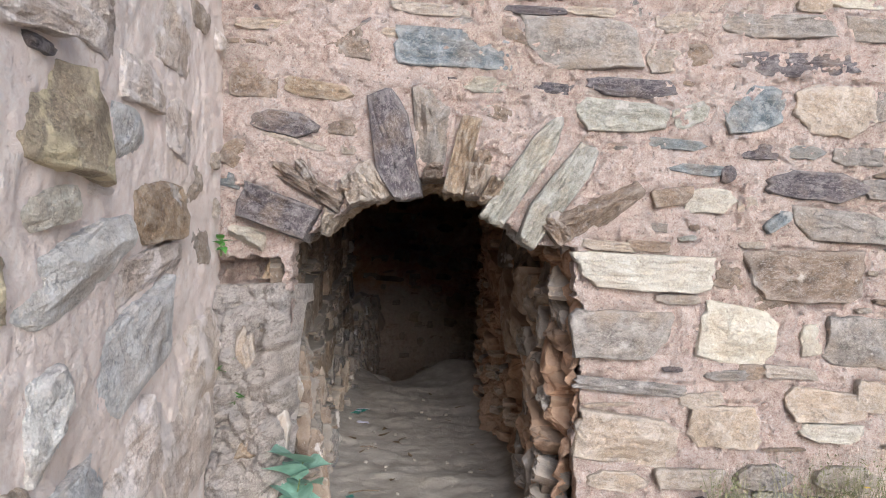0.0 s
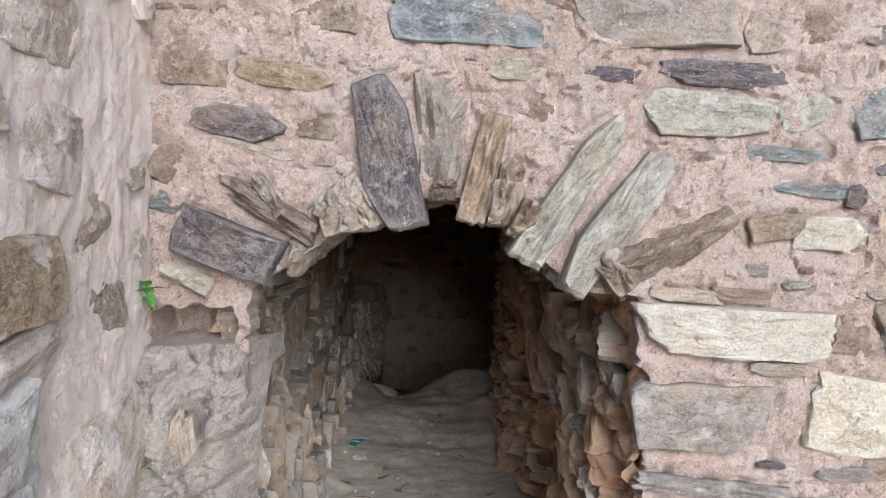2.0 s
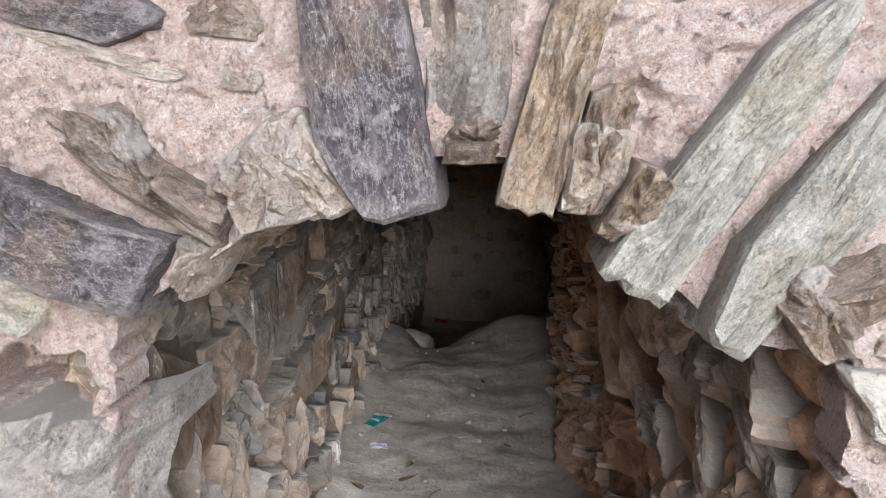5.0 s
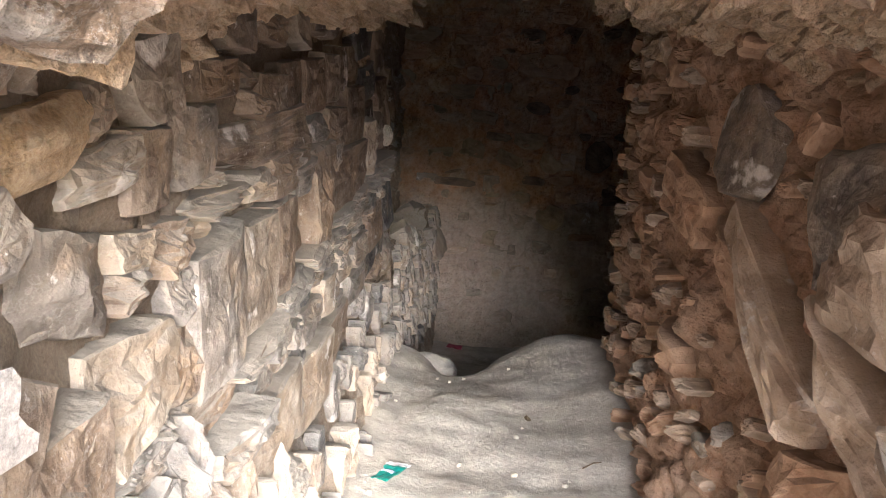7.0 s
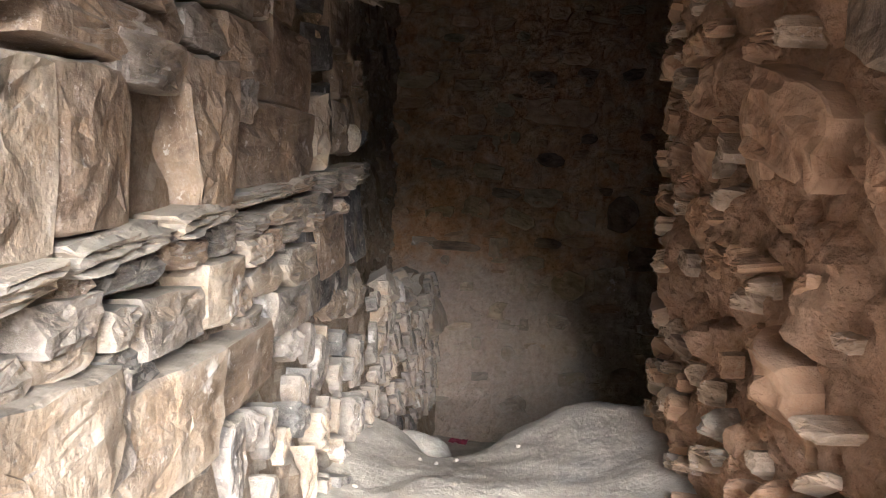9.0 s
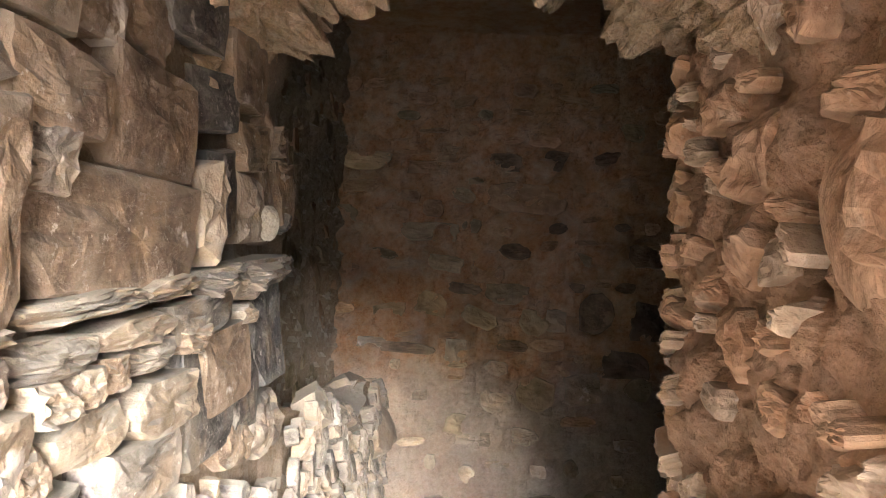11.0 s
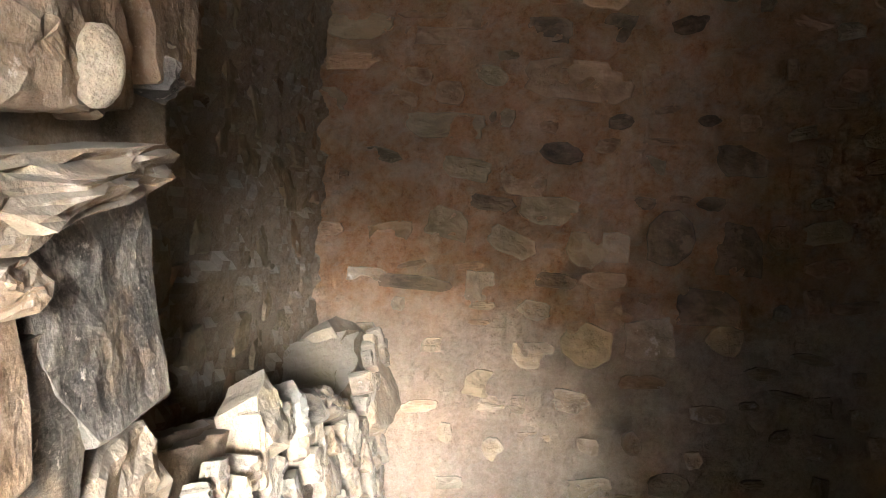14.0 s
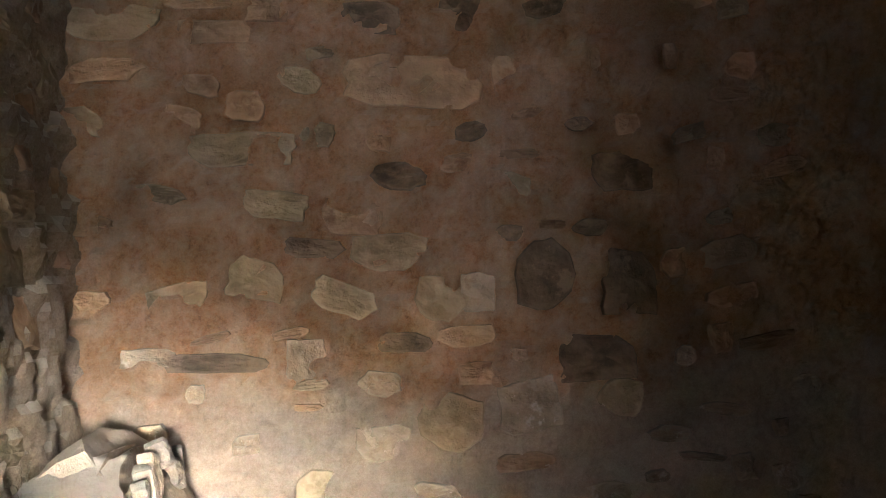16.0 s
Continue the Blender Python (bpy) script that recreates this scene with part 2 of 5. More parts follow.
def sand_build(nt, bsdf):
    v = mapped(nt, "world", (1, 1, 1), False)
    big, med, fine = noise_tex(nt, v, 1.8, 4), noise_tex(nt, v, 11, 6, 0.65), noise_tex(nt, v, 120, 3, 0.7)
    c = ramp(nt, big, [(0.3, (0.342, 0.301, 0.254)), (0.55, (0.435, 0.388, 0.333)), (0.75, (0.498, 0.448, 0.393))])
    c = mix(nt, 0.35, c, ramp(nt, med, [(0.35, (0.3,)), (0.65, (0.68,))]), 'OVERLAY')
    c = mix(nt, 0.25, c, ramp(nt, fine, [(0.3, (0.25,)), (0.7, (0.75,))]), 'OVERLAY')
    nt.links.new(c, bsdf.inputs["Base Color"])
    bumped(nt, bsdf, [(med, 0.01), (noise_tex(nt, v, 34, 5, 0.65), 0.012), (fine, 0.006)], 0.7)


SAND = material("pale_dusty_sand", sand_build, 1.0)


def earth_build(nt, bsdf):
    v = mapped(nt, "world", (1, 1, 1), False)
    c = ramp(nt, noise_tex(nt, v, 1.5, 8, 0.7), [(0.3, (0.48, 0.42, 0.34)), (0.5, (0.62, 0.55, 0.46)), (0.7, (0.57, 0.51, 0.41))])
    nt.links.new(c, bsdf.inputs["Base Color"])
    bumped(nt, bsdf, [(noise_tex(nt, v, 30, 5), 0.02)], 0.6)


EARTH = material("dry_earth", earth_build, 1.0)


def plain_build(a, b, scale):
    def build(nt, bsdf):
        nt.links.new(ramp(nt, noise_tex(nt, mapped(nt, "world", (1, 1, 1)), scale, 4), [(0.35, a), (0.65, b)]), bsdf.inputs["Base Color"])
    return build


# ---- helpers for the masonry ----
def fbm(p, scale, octaves=4):
    return noise.fractal(Vector(p) * scale, 0.9, 2.0, octaves)


def lumps(p, scale):
    """Rounded cobble-like swellings, 0 at the joints to about 1 on the crowns."""
    d = noise.voronoi(Vector(p) * scale)[0]
    return min(1.0, (d[1] - d[0]) * 2.2)


def chips(p, scale):
    """Broken pieces packed together, each flat and tilted its own way, with cracks between: about 0 to 1."""
    q = Vector(p) * scale
    d, near = noise.voronoi(q)[:2]
    tilt = Vector((noise.cell(near[0] * 7.1), noise.cell(near[0] * 11.3 + Vector((5, 0, 0))), noise.cell(near[0] * 5.7 + Vector((0, 9, 0)))))
    return min(1.0, (d[1] - d[0]) * 5) * (0.5 + 0.35 * noise.cell(near[0] * 13.7)) + 0.55 * (q - near[0]).dot(tilt)


def mesh_object(name, bm, mat, parent=None, label="", category="", kind="", smooth=False):
    me = bpy.data.meshes.new(name)
    bmesh.ops.recalc_face_normals(bm, faces=bm.faces)
    bm.to_mesh(me)
    bm.free()
    for m in (mat if isinstance(mat, list) else [mat]):
        me.materials.append(m)
    for p in me.polygons:
        p.use_smooth = smooth
    ob = new(name, me)
    if parent:
        ob.parent = parent
    return tagged(ob, label, category, "", kind)


def part(name, bm, mat, parent, label=""):
    return mesh_object(name, bm, mat, parent, label)


def sheet(us, vs, place):
    """A bmesh grid over parameters us, vs; place(u, v) gives the point, or None for a hole."""
    bm = bmesh.new()
    rows = [[bm.verts.new(p) if (p := place(u, v)) is not None else None for v in vs] for u in us]
    for a, b in zip(rows, rows[1:]):
        for i in range(len(vs) - 1):
            quad = (a[i], b[i], b[i + 1], a[i + 1])
            if all(quad):
                bm.faces.new(quad)
            elif sum(q is not None for q in quad) == 3:
                bm.faces.new([q for q in quad if q])
    return bm


def steps(a, b, size):
    n = max(1, round((b - a) / size))
    return [a + (b - a) * i / n for i in range(n + 1)]


rng = random.Random(7)


def rock_mesh(name, seed, corners=6, sides=22, chip=0.5, planes=3, rough=0.05, rounded=False):
    """An irregular stone one unit wide (x), high (y) and deep (z, outwards): a broken polygon whose face is cut by cleavage planes."""
    r = random.Random(seed)
    bm = bmesh.new()
    pts = []
    if rounded:
        for i in range(10):
            a = 2 * math.pi * (i + r.uniform(-0.25, 0.25)) / 10
            k = 0.5 * r.uniform(0.82, 1.04)
            pts.append((math.cos(a) * k, math.sin(a) * k))
    else:
        for i, (cx, cy) in enumerate(((0.5, -0.5), (0.5, 0.5), (-0.5, 0.5), (-0.5, -0.5))):
            cx, cy = cx * r.uniform(0.86, 1.03), cy * r.uniform(0.8, 1.03)
            if r.random() < (corners - 4) / 4:
                u, v = r.uniform(0.06, 0.3), r.uniform(0.1, 0.45)
                a, b = (cx - math.copysign(u, cx), cy), (cx, cy - math.copysign(v, cy))
                pts += [b, a] if i % 2 else [a, b]
            else:
                pts.append((cx, cy))
    per = [math.dist(p, q) for p, q in zip(pts, pts[1:] + pts[:1])]
    whole, out = sum(per), []
    for (p, q), d in zip(zip(pts, pts[1:] + pts[:1]), per):
        n = max(1, round(sides * d / whole))
        for i in range(n):
            t = i / n
            x, y = p[0] + (q[0] - p[0]) * t, p[1] + (q[1] - p[1]) * t
            k = 1 + rough * 1.1 * fbm((x * 3, y * 3, seed * 2.7), 1.5, 4) + (r.uniform(-0.02, 0.02) if i else 0)
            out.append((x * k, y * k))
    cuts = []
    for i in range(planes):
        a = r.uniform(0, 6.3)
        cuts.append((math.cos(a), math.sin(a), r.uniform(-0.05, 0.36), r.uniform(0.5, 1.8) * chip))
    rings = []
    for inset, depth in ((1.0, 0.0), (1.02, 0.5), (1.0, 0.93), (0.955, 1), (0.8, 1), (0.6, 1), (0.38, 1), (0.17, 1)):
        ring = []
        for x, y in out:
            wob = 0.012 if 0 < depth else 0
            px, py = x * inset + r.uniform(-wob, wob), y * inset + r.uniform(-wob, wob)
            top = min([1.0] + [1.0 - g * max(0.0, cx * px + cy * py - o) for cx, cy, o, g in cuts])
            top += rough * 1.6 * fbm((px * 2, py * 3, seed * 1.3), 2.0, 4) - (0.3 * (px * px + py * py) if rounded else 0)
            ring.append(bm.verts.new((px, py, depth * max(0.3, top))))
        rings.append(ring)
    for p, q in zip(rings, rings[1:]):
        for i in range(len(p)):
            j = (i + 1) % len(p)
            bm.faces.new((p[i], p[j], q[j], q[i]))
    bm.faces.new(rings[-1])
    bmesh.ops.recalc_face_normals(bm, faces=bm.faces)
    me = bpy.data.meshes.new(name)
    bm.to_mesh(me)
    bm.free()
    return me


SHAPES = {}


def shape(kind, n, mat):
    """One of the shared stone meshes, in a material."""
    key = (kind, n, mat.name)
    if key not in SHAPES:
        args = {"slab": dict(corners=6, chip=0.5, planes=3, rough=0.085), "block": dict(corners=6, chip=0.9, planes=5, rough=0.09), "cobble": dict(chip=0.6, planes=3, rough=0.06, rounded=True),
                "ashlar": dict(corners=5, chip=0.3, planes=2, rough=0.05), "splinter": dict(corners=8, sides=18, chip=0.5, planes=2, rough=0.08)}[kind]
        me = rock_mesh("stone", n * 31 + len(kind), **args)
        me.materials.append(mat)
        SHAPES[key] = me
    return SHAPES[key]


def stone(parent, place, u, n, w, h, d, mat, kind="slab", angle=0.0, name="stone", label="", variants=10):
    """A stone set in a wall: u runs along the wall, n out of it; angle turns it in the wall's face."""
    u, n = Vector(u).normalized(), Vector(n).normalized()
    v = n.cross(u)
    c, s = math.cos(radians(angle)), math.sin(radians(angle))
    a, b = u * c + v * s, v * c - u * s
    m = Matrix((a * w, b * h, n * d)).transposed().to_4x4()
    m.translation = Vector(place) - n * d * 0.35
    ob = new(name, shape(kind, rng.randrange(variants), mat))
    ob.parent = parent
    ob.matrix_basis = m
    return tagged(ob, label)

# ---- plan ----
FRONT = 5.2          # the outer face of the entrance wall
BACKY = 13.83        # the far wall of the inner chamber
THROAT_L, THROAT_R = 10.45, 10.05   # where the passage walls end


def lerp_table(x, table):
    for (x0, y0), (x1, y1) in zip(table, table[1:]):
        if x <= x1:
            return y0 + (y1 - y0) * max(0.0, (x - x0) / (x1 - x0))
    return table[-1][1]


def floor_z(x, y):
    """The trodden sand: nearly level, a heap at the end of the passage with a gully on its left, lower beyond."""
    z = lerp_table(y, [(4.6, -0.05), (5.4, -0.12), (7.5, -0.12), (8.4, -0.07), (9.4, 0.06), (10.2, 0.08), (10.6, -0.05), (11.3, -0.6), (14.2, -0.75)])
    z += 0.16 * math.exp(-((x - 0.1) / 0.3) ** 2 - ((y - 10.35) / 0.55) ** 2)
    z += 0.14 * math.exp(-((x - 0.5) / 0.25) ** 2 - ((y - 9.9) / 0.9) ** 2)
    z -= 0.34 * math.exp(-((x + 0.52) / 0.17) ** 2 - ((y - 10.5) / 0.42) ** 2)
    z += 0.07 * math.exp(-((x + 1.0) / 0.18) ** 2) * (5.4 < y < 10.5)
    z += 0.06 * math.exp(-((x - 0.62) / 0.15) ** 2) * (5.4 < y < 10.2)
    z += 0.03 * fbm((x, y, 3.0), 2.0, 3) + 0.012 * fbm((x, y, 9.0), 6.0, 5)
    return z


def left_x(y, z):
    """The left side of the passage, leaning in towards its foot."""
    x = lerp_table(y, [(5.2, -0.76), (5.9, -0.92), (6.8, -1.0), (8.0, -1.04), (10.5, -1.08)])
    return x + 0.16 * max(0.0, 1 - max(z, 0) / 0.7) ** 1.3


def right_x(y, z):
    x = lerp_table(y, [(5.2, 0.72), (6.3, 0.69), (7.4, 0.63), (8.2, 0.49), (10.2, 0.42)])
    return x - 0.07 * max(0.0, 1 - max(z, 0) / 0.6) + 0.05 * max(0.0, z - 0.9)


def spring_z(y):
    return lerp_table(y, [(5.2, 1.42), (6.2, 1.52), (7.5, 1.66), (10.3, 1.9)])


def crown_z(y):
    return lerp_table(y, [(5.2, 1.93), (5.6, 1.88), (6.5, 1.86), (8.0, 2.1), (10.3, 2.5)])


def ledge_z(y):
    return 0.9 + 0.165 * (y - 7.47)


def arch_top(x):
    """The soffit of the entrance arch."""
    return 0.02 + lerp_table(x, [(-0.80, 1.43), (-0.62, 1.545), (-0.5, 1.625), (-0.4, 1.69), (-0.32, 1.75), (-0.2, 1.79), (-0.07, 1.815), (0.05, 1.815), (0.2, 1.76), (0.27, 1.69), (0.36, 1.58), (0.47, 1.48), (0.56, 1.47), (0.72, 1.46)])


def in_opening(x, z):
    left = -0.75 if z > 0.9 else -0.75 - 0.10 * (0.9 - z) / 0.9
    right = 0.70 + (0.04 if 0.55 < z < 1.2 else 0.0) + 0.1 * max(0.0, 0.45 - z)
    return left < x < right and z < arch_top(x)


# ---- ground and floors ----
def ground_place(x, y):
    z = -0.05 + 0.03 * fbm((x, y, 0), 0.8, 3) if abs(x) < 40 and abs(y) < 40 else -0.05
    if -1.9 < x < 3.2 and 5.35 < y < 15:
        z = -1.2
    return (x, y, z)


spread = [-2500, -600, -150, -40, -15, -8]
bm = sheet(spread + steps(-5, 6, 0.25) + [9, 15, 40, 150, 600, 2500], spread + steps(-5, 16, 0.25) + [20, 40, 150, 600, 2500], ground_place)
mesh_object("ground", bm, EARTH, None, "dry trodden earth in front of the old wall", "ground", "structure", True)

bm = sheet(steps(-1.7, 3.0, 0.03), steps(4.9, 14.3, 0.03), lambda x, y: (x, y, floor_z(x, y)))
floor = mesh_object("floor", bm, SAND, None, "pale dusty sand floor heaped up at the passage end", "floor", "structure", True)

# ---- entrance wall ----
TOP = 3.4


def front_y(x, z):
    p = (x, 0.0, z)
    recess = 0.3 if -1.16 < x < -0.82 and 1.25 < z < 1.395 + 0.05 * (x + 0.9) else 0.0
    corner = 0.06 if x < -0.76 and z < 1.22 else 0.0
    return FRONT + recess + corner + 0.02 * (1.4 - z) + 0.02 * fbm(p, 1.6, 3) + 0.018 * fbm(p, 8.0, 3) + 0.017 * fbm(p, 22.0, 2) + 0.012 * fbm(p, 48.0, 2) - 0.01 * lumps(p, 5.5)


def front_place(x, z):
    j = (x + 0.02 * fbm((x, 1, z), 12), 0, z + 0.02 * fbm((x, 5, z), 12))
    if in_opening(j[0], j[2]):
        return None
    return (j[0], front_y(x, z), j[2])


bm = sheet(steps(-1.35, 2.4, 0.017) + steps(2.45, 3.2, 0.06), steps(-0.35, 2.9, 0.017) + steps(2.95, TOP, 0.06), front_place)
for v in bm.verts:
    if v.is_boundary and -0.82 < v.co.x < 0.72 and abs(v.co.z - arch_top(v.co.x)) < 0.045:
        v.co.z = arch_top(v.co.x) + 0.02 * fbm((v.co.x, 2.0, 0.0), 5, 3)
edge = [e for e in bm.edges if e.is_boundary]
back = bmesh.ops.extrude_edge_only(bm, edges=edge)["geom"]
for v in back:
    if isinstance(v, bmesh.types.BMVert):
        v.co.y += 0.16
wall_front = mesh_object("wall_front", bm, PINK, None, "rubble stone wall in pink mortar with a low arch", "wall", "structure")

def broken_place(x, z):
    p = (x, 3.0, z)
    y = FRONT - 0.17 + 0.36 * max(0.0, z - 0.75) - 0.1 * fbm(p, 4.0, 4) - 0.06 * chips(p, 5.5) - 0.035 * chips((x, 8.0, z), 12) - 0.02 * fbm(p, 26, 3) + 0.16 * max(0.0, (x + 0.86) / 0.12) ** 2
    return (x, y, z - 0.03 * fbm((x, 9, z), 5, 3))


bm = sheet(steps(-1.2, -0.72, 0.014), steps(-0.3, 1.25, 0.014), broken_place)
edge = [e for e in bm.edges if e.is_boundary and all(v.co.z > 1.15 for v in e.verts)]
for v in bmesh.ops.extrude_edge_only(bm, edges=edge)["geom"]:
    if isinstance(v, bmesh.types.BMVert):
        v.co.y += 0.24
part("broken_masonry", bm, RUBBLE, wall_front, "grey dusty broken masonry below the recess")

# ---- outer side wall ----
def side_x(y, z):
    p = (0.0, y, z)
    return -1.0 - 0.07 * (y - 3.2) + 0.022 * fbm(p, 1.3, 3) + 0.01 * fbm(p, 7.0, 4) + 0.007 * fbm(p, 22.0, 3)


# the unseen stretch from -14 to 1.4 is added to cut daylight from the left
bm = sheet(steps(-14.0, 1.4, 0.3) + steps(1.5, 5.3, 0.02), steps(-0.35, 2.9, 0.02) + [3.1, TOP], lambda y, z: (side_x(y, z), y, z))
wall_side = mesh_object("wall_side", bm, CREAM, None, "rubble stone side wall in worn pink mortar", "wall", "structure", True)

# ---- passage ----
def left_place(y, z):
    p = (0.0, y, z)
    x = left_x(y, z) - 0.035 + 0.03 * fbm(p, 3.0, 4) + 0.03 * lumps(p, 6.0)
    return (x, y, z)


bm = sheet(steps(5.25, THROAT_L, 0.035), steps(-0.4, 2.3, 0.035), left_place)
end = [e for e in bm.edges if e.is_boundary and all(v.co.y > THROAT_L - 0.01 for v in e.verts)]
for v in bmesh.ops.extrude_edge_only(bm, edges=end)["geom"]:
    if isinstance(v, bmesh.types.BMVert):
        v.co.x -= 0.5
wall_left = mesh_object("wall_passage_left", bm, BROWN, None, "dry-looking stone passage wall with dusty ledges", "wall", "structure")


def right_place(y, z):
    p = (2.0, y, z)
    x = right_x(y, z) + 0.04 - 0.06 * fbm(p, 2.5, 4) - 0.075 * chips(p, 4.2) - 0.022 * chips((2.5, y, z), 9.5) - 0.02 * fbm(p, 14.0, 3)
    return (x, y, z)


bm = sheet(steps(5.25, THROAT_R, 0.02), steps(-0.4, 2.5, 0.02), right_place)
end = [e for e in bm.edges if e.is_boundary and all(v.co.y > THROAT_R - 0.01 for v in e.verts)]
for v in bmesh.ops.extrude_edge_only(bm, edges=end)["geom"]:
    if isinstance(v, bmesh.types.BMVert):
        v.co.x += 0.6
wall_right = mesh_object("wall_passage_right", bm, RED, None, "lumpy rubble passage wall in red-brown mud", "wall", "structure")


def vault_place(y, a):
    """a runs from the left springing (0) over the crown to the right springing (1)."""
    s, c = spring_z(y) - 0.15, crown_z(y)
    xl, xr = left_x(y, 1.5) - 0.12, right_x(y, 1.5) + 0.10
    mid, half = (xl + xr) / 2, (xr - xl) / 2
    t = math.pi * (1 - a)
    x, z = mid + half * math.cos(t), s + (c - s) * math.sin(t) ** 0.75
    p = (x, y, z)
    k = 0.07 * fbm(p, 2.5, 3) + 0.10 * chips(p, 4.5) + 0.05 * chips((x + 9, y, z), 10.0) + 0.02 * fbm(p, 14.0, 3) - 0.05
    k += 0.2 * (chips((x, y * 0.4, z), 5.5) - 0.3) * max(0.0, min(1.0, (y - 9.7) / 0.5))
    return (x - k * math.cos(t), y, z - k * math.sin(t))


bm = sheet(steps(5.3, 6.8, 0.018) + steps(6.83, 10.3, 0.03), steps(0, 1, 1 / 110), vault_place)
end = [e for e in bm.edges if e.is_boundary and all(v.co.y > 10.28 for v in e.verts)]
for v in bmesh.ops.extrude_edge_only(bm, edges=end)["geom"]:
    if isinstance(v, bmesh.types.BMVert):
        v.co.z += 1.4
mesh_object("ceiling_vault", bm, [VAULT], None, "rough rubble vault of brown stones", "ceiling", "structure")

# ---- inner chamber ----
def back_place(x, z):
    p = (x, 7.0, z)
    return (x, BACKY - 0.025 * fbm(p, 1.5, 3) - 0.02 * fbm(p, 8.0, 4) - 0.045 * lumps(p, 4.0) - 0.03 * chips(p, 6.0) - 0.015 * chips((x, 2.0, z), 11.0), z)


bm = sheet(steps(-1.6, 3.1, 0.03), steps(-1.1, 3.7, 0.03), back_place)
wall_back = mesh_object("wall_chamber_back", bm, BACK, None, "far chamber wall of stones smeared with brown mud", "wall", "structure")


def chamber_left_place(y, z):
    p = (4.0, y, z)
    return (-1.45 + 0.03 * fbm(p, 2.0, 3) + 0.06 * chips(p, 4.5) + 0.03 * chips((4.0, y, z + 3), 10.0) + 0.015 * fbm(p, 12, 3), y, z)


bm = sheet(steps(10.0, 13.95, 0.035), steps(-1.1, 3.7, 0.035), chamber_left_place)
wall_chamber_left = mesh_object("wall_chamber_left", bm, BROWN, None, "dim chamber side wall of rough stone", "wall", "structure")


def slab(x0, x1, y0, y1, z0, z1):
    bm = bmesh.new()
    bmesh.ops.create_cube(bm, size=1)
    for v in bm.verts:
        v.co = ((x0 + x1) / 2 + v.co.x * (x1 - x0), (y0 + y1) / 2 + v.co.y * (y1 - y0), (z0 + z1) / 2 + v.co.z * (z1 - z0))
    return bm


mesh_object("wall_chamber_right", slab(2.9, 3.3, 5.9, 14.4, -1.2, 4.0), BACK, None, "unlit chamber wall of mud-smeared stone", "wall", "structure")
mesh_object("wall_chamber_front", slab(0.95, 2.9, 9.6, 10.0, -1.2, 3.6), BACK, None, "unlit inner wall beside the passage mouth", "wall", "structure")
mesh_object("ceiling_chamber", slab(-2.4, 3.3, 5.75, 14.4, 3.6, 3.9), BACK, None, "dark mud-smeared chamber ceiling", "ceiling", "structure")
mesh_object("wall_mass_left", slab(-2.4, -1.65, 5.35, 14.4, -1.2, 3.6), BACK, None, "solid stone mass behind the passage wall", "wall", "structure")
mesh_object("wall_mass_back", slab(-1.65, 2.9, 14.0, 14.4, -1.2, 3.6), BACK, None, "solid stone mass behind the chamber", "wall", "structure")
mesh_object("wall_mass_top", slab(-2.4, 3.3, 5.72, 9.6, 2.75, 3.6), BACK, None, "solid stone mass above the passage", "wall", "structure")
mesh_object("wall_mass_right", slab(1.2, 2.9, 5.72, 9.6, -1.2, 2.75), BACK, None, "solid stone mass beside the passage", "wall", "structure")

# ---- stones of the walls ----
taken = {"front": [], "side": [], "left": [], "right": [], "back": [], "chamber": [], "low": []}
taken["front"].append((-0.95, 1.33, 0.5, 0.2))     # the small recess stays empty
bedded = []


def free_spot(wall, a, b, w, h, gap=0.0):
    """Whether a stone w by h fits at (a, b) of a wall; if so the spot is taken."""
    for a0, b0, w0, h0 in taken[wall]:
        if abs(a - a0) < (w + w0) / 2 * 0.92 + gap and abs(b - b0) < (h + h0) / 2 * 0.92 + gap:
            return False
    taken[wall].append((a, b, w, h))
    return True


def turned_size(w, h, angle):
    c, s = abs(math.cos(radians(angle))), abs(math.sin(radians(angle)))
    return w * c + h * s, w * s + h * c


def front_stone(x, z, w, h, mat, angle=0, d=0.07, kind="slab", name="stone"):
    taken["front"].append((x, z, *turned_size(w, h, angle)))
    bedded.append((x, z, w, h, radians(angle)))
    lean = (rng.uniform(-0.04, 0.04), -1, rng.uniform(-0.03, 0.06))
    if name == "voussoir":      # long stones that run back into the arch
        return stone(wall_front, (x, FRONT + 0.1, z), (1, 0, 0), lean, w, h, 0.3, mat, kind, angle, name)
    return stone(wall_front, (x, FRONT + 0.012, z), (1, 0, 0), lean, w, h, d, mat, kind, angle, name)


def side_stone(y, z, w, h, mat, angle=0, d=0.07, kind="block"):
    d = min(d, 0.1)
    taken["side"].append((y, z, *turned_size(w, h, angle)))
    return stone(wall_side, (side_x(y, z) - 0.014, y, z), (0, 1, 0), (1, rng.uniform(-0.05, 0.05), rng.uniform(-0.03, 0.08)), w, h, d, mat, kind, angle)


def left_stone(y, z, w, h, mat, angle=0, d=0.12, kind="block"):
    taken["left"].append((y, z, *turned_size(w, h, angle)))
    return stone(wall_left, (left_x(y, z) - 0.03 + 0.015 * (z < ledge_z(y)), y, z), (0, 1, 0.1), (1, rng.uniform(-0.05, 0.05), rng.uniform(-0.02, 0.07)), w, h, d, mat, kind, angle)


def right_stone(y, z, w, h, mat, angle=0, d=0.12, kind="block"):
    taken["right"].append((y, z, *turned_size(w, h, angle)))
    return stone(wall_right, (right_x(y, z) - 0.01, y, z), (0, -1, 0), (-1, rng.uniform(-0.25, 0.25), rng.uniform(-0.1, 0.3)), w, h, d, mat, kind, angle)


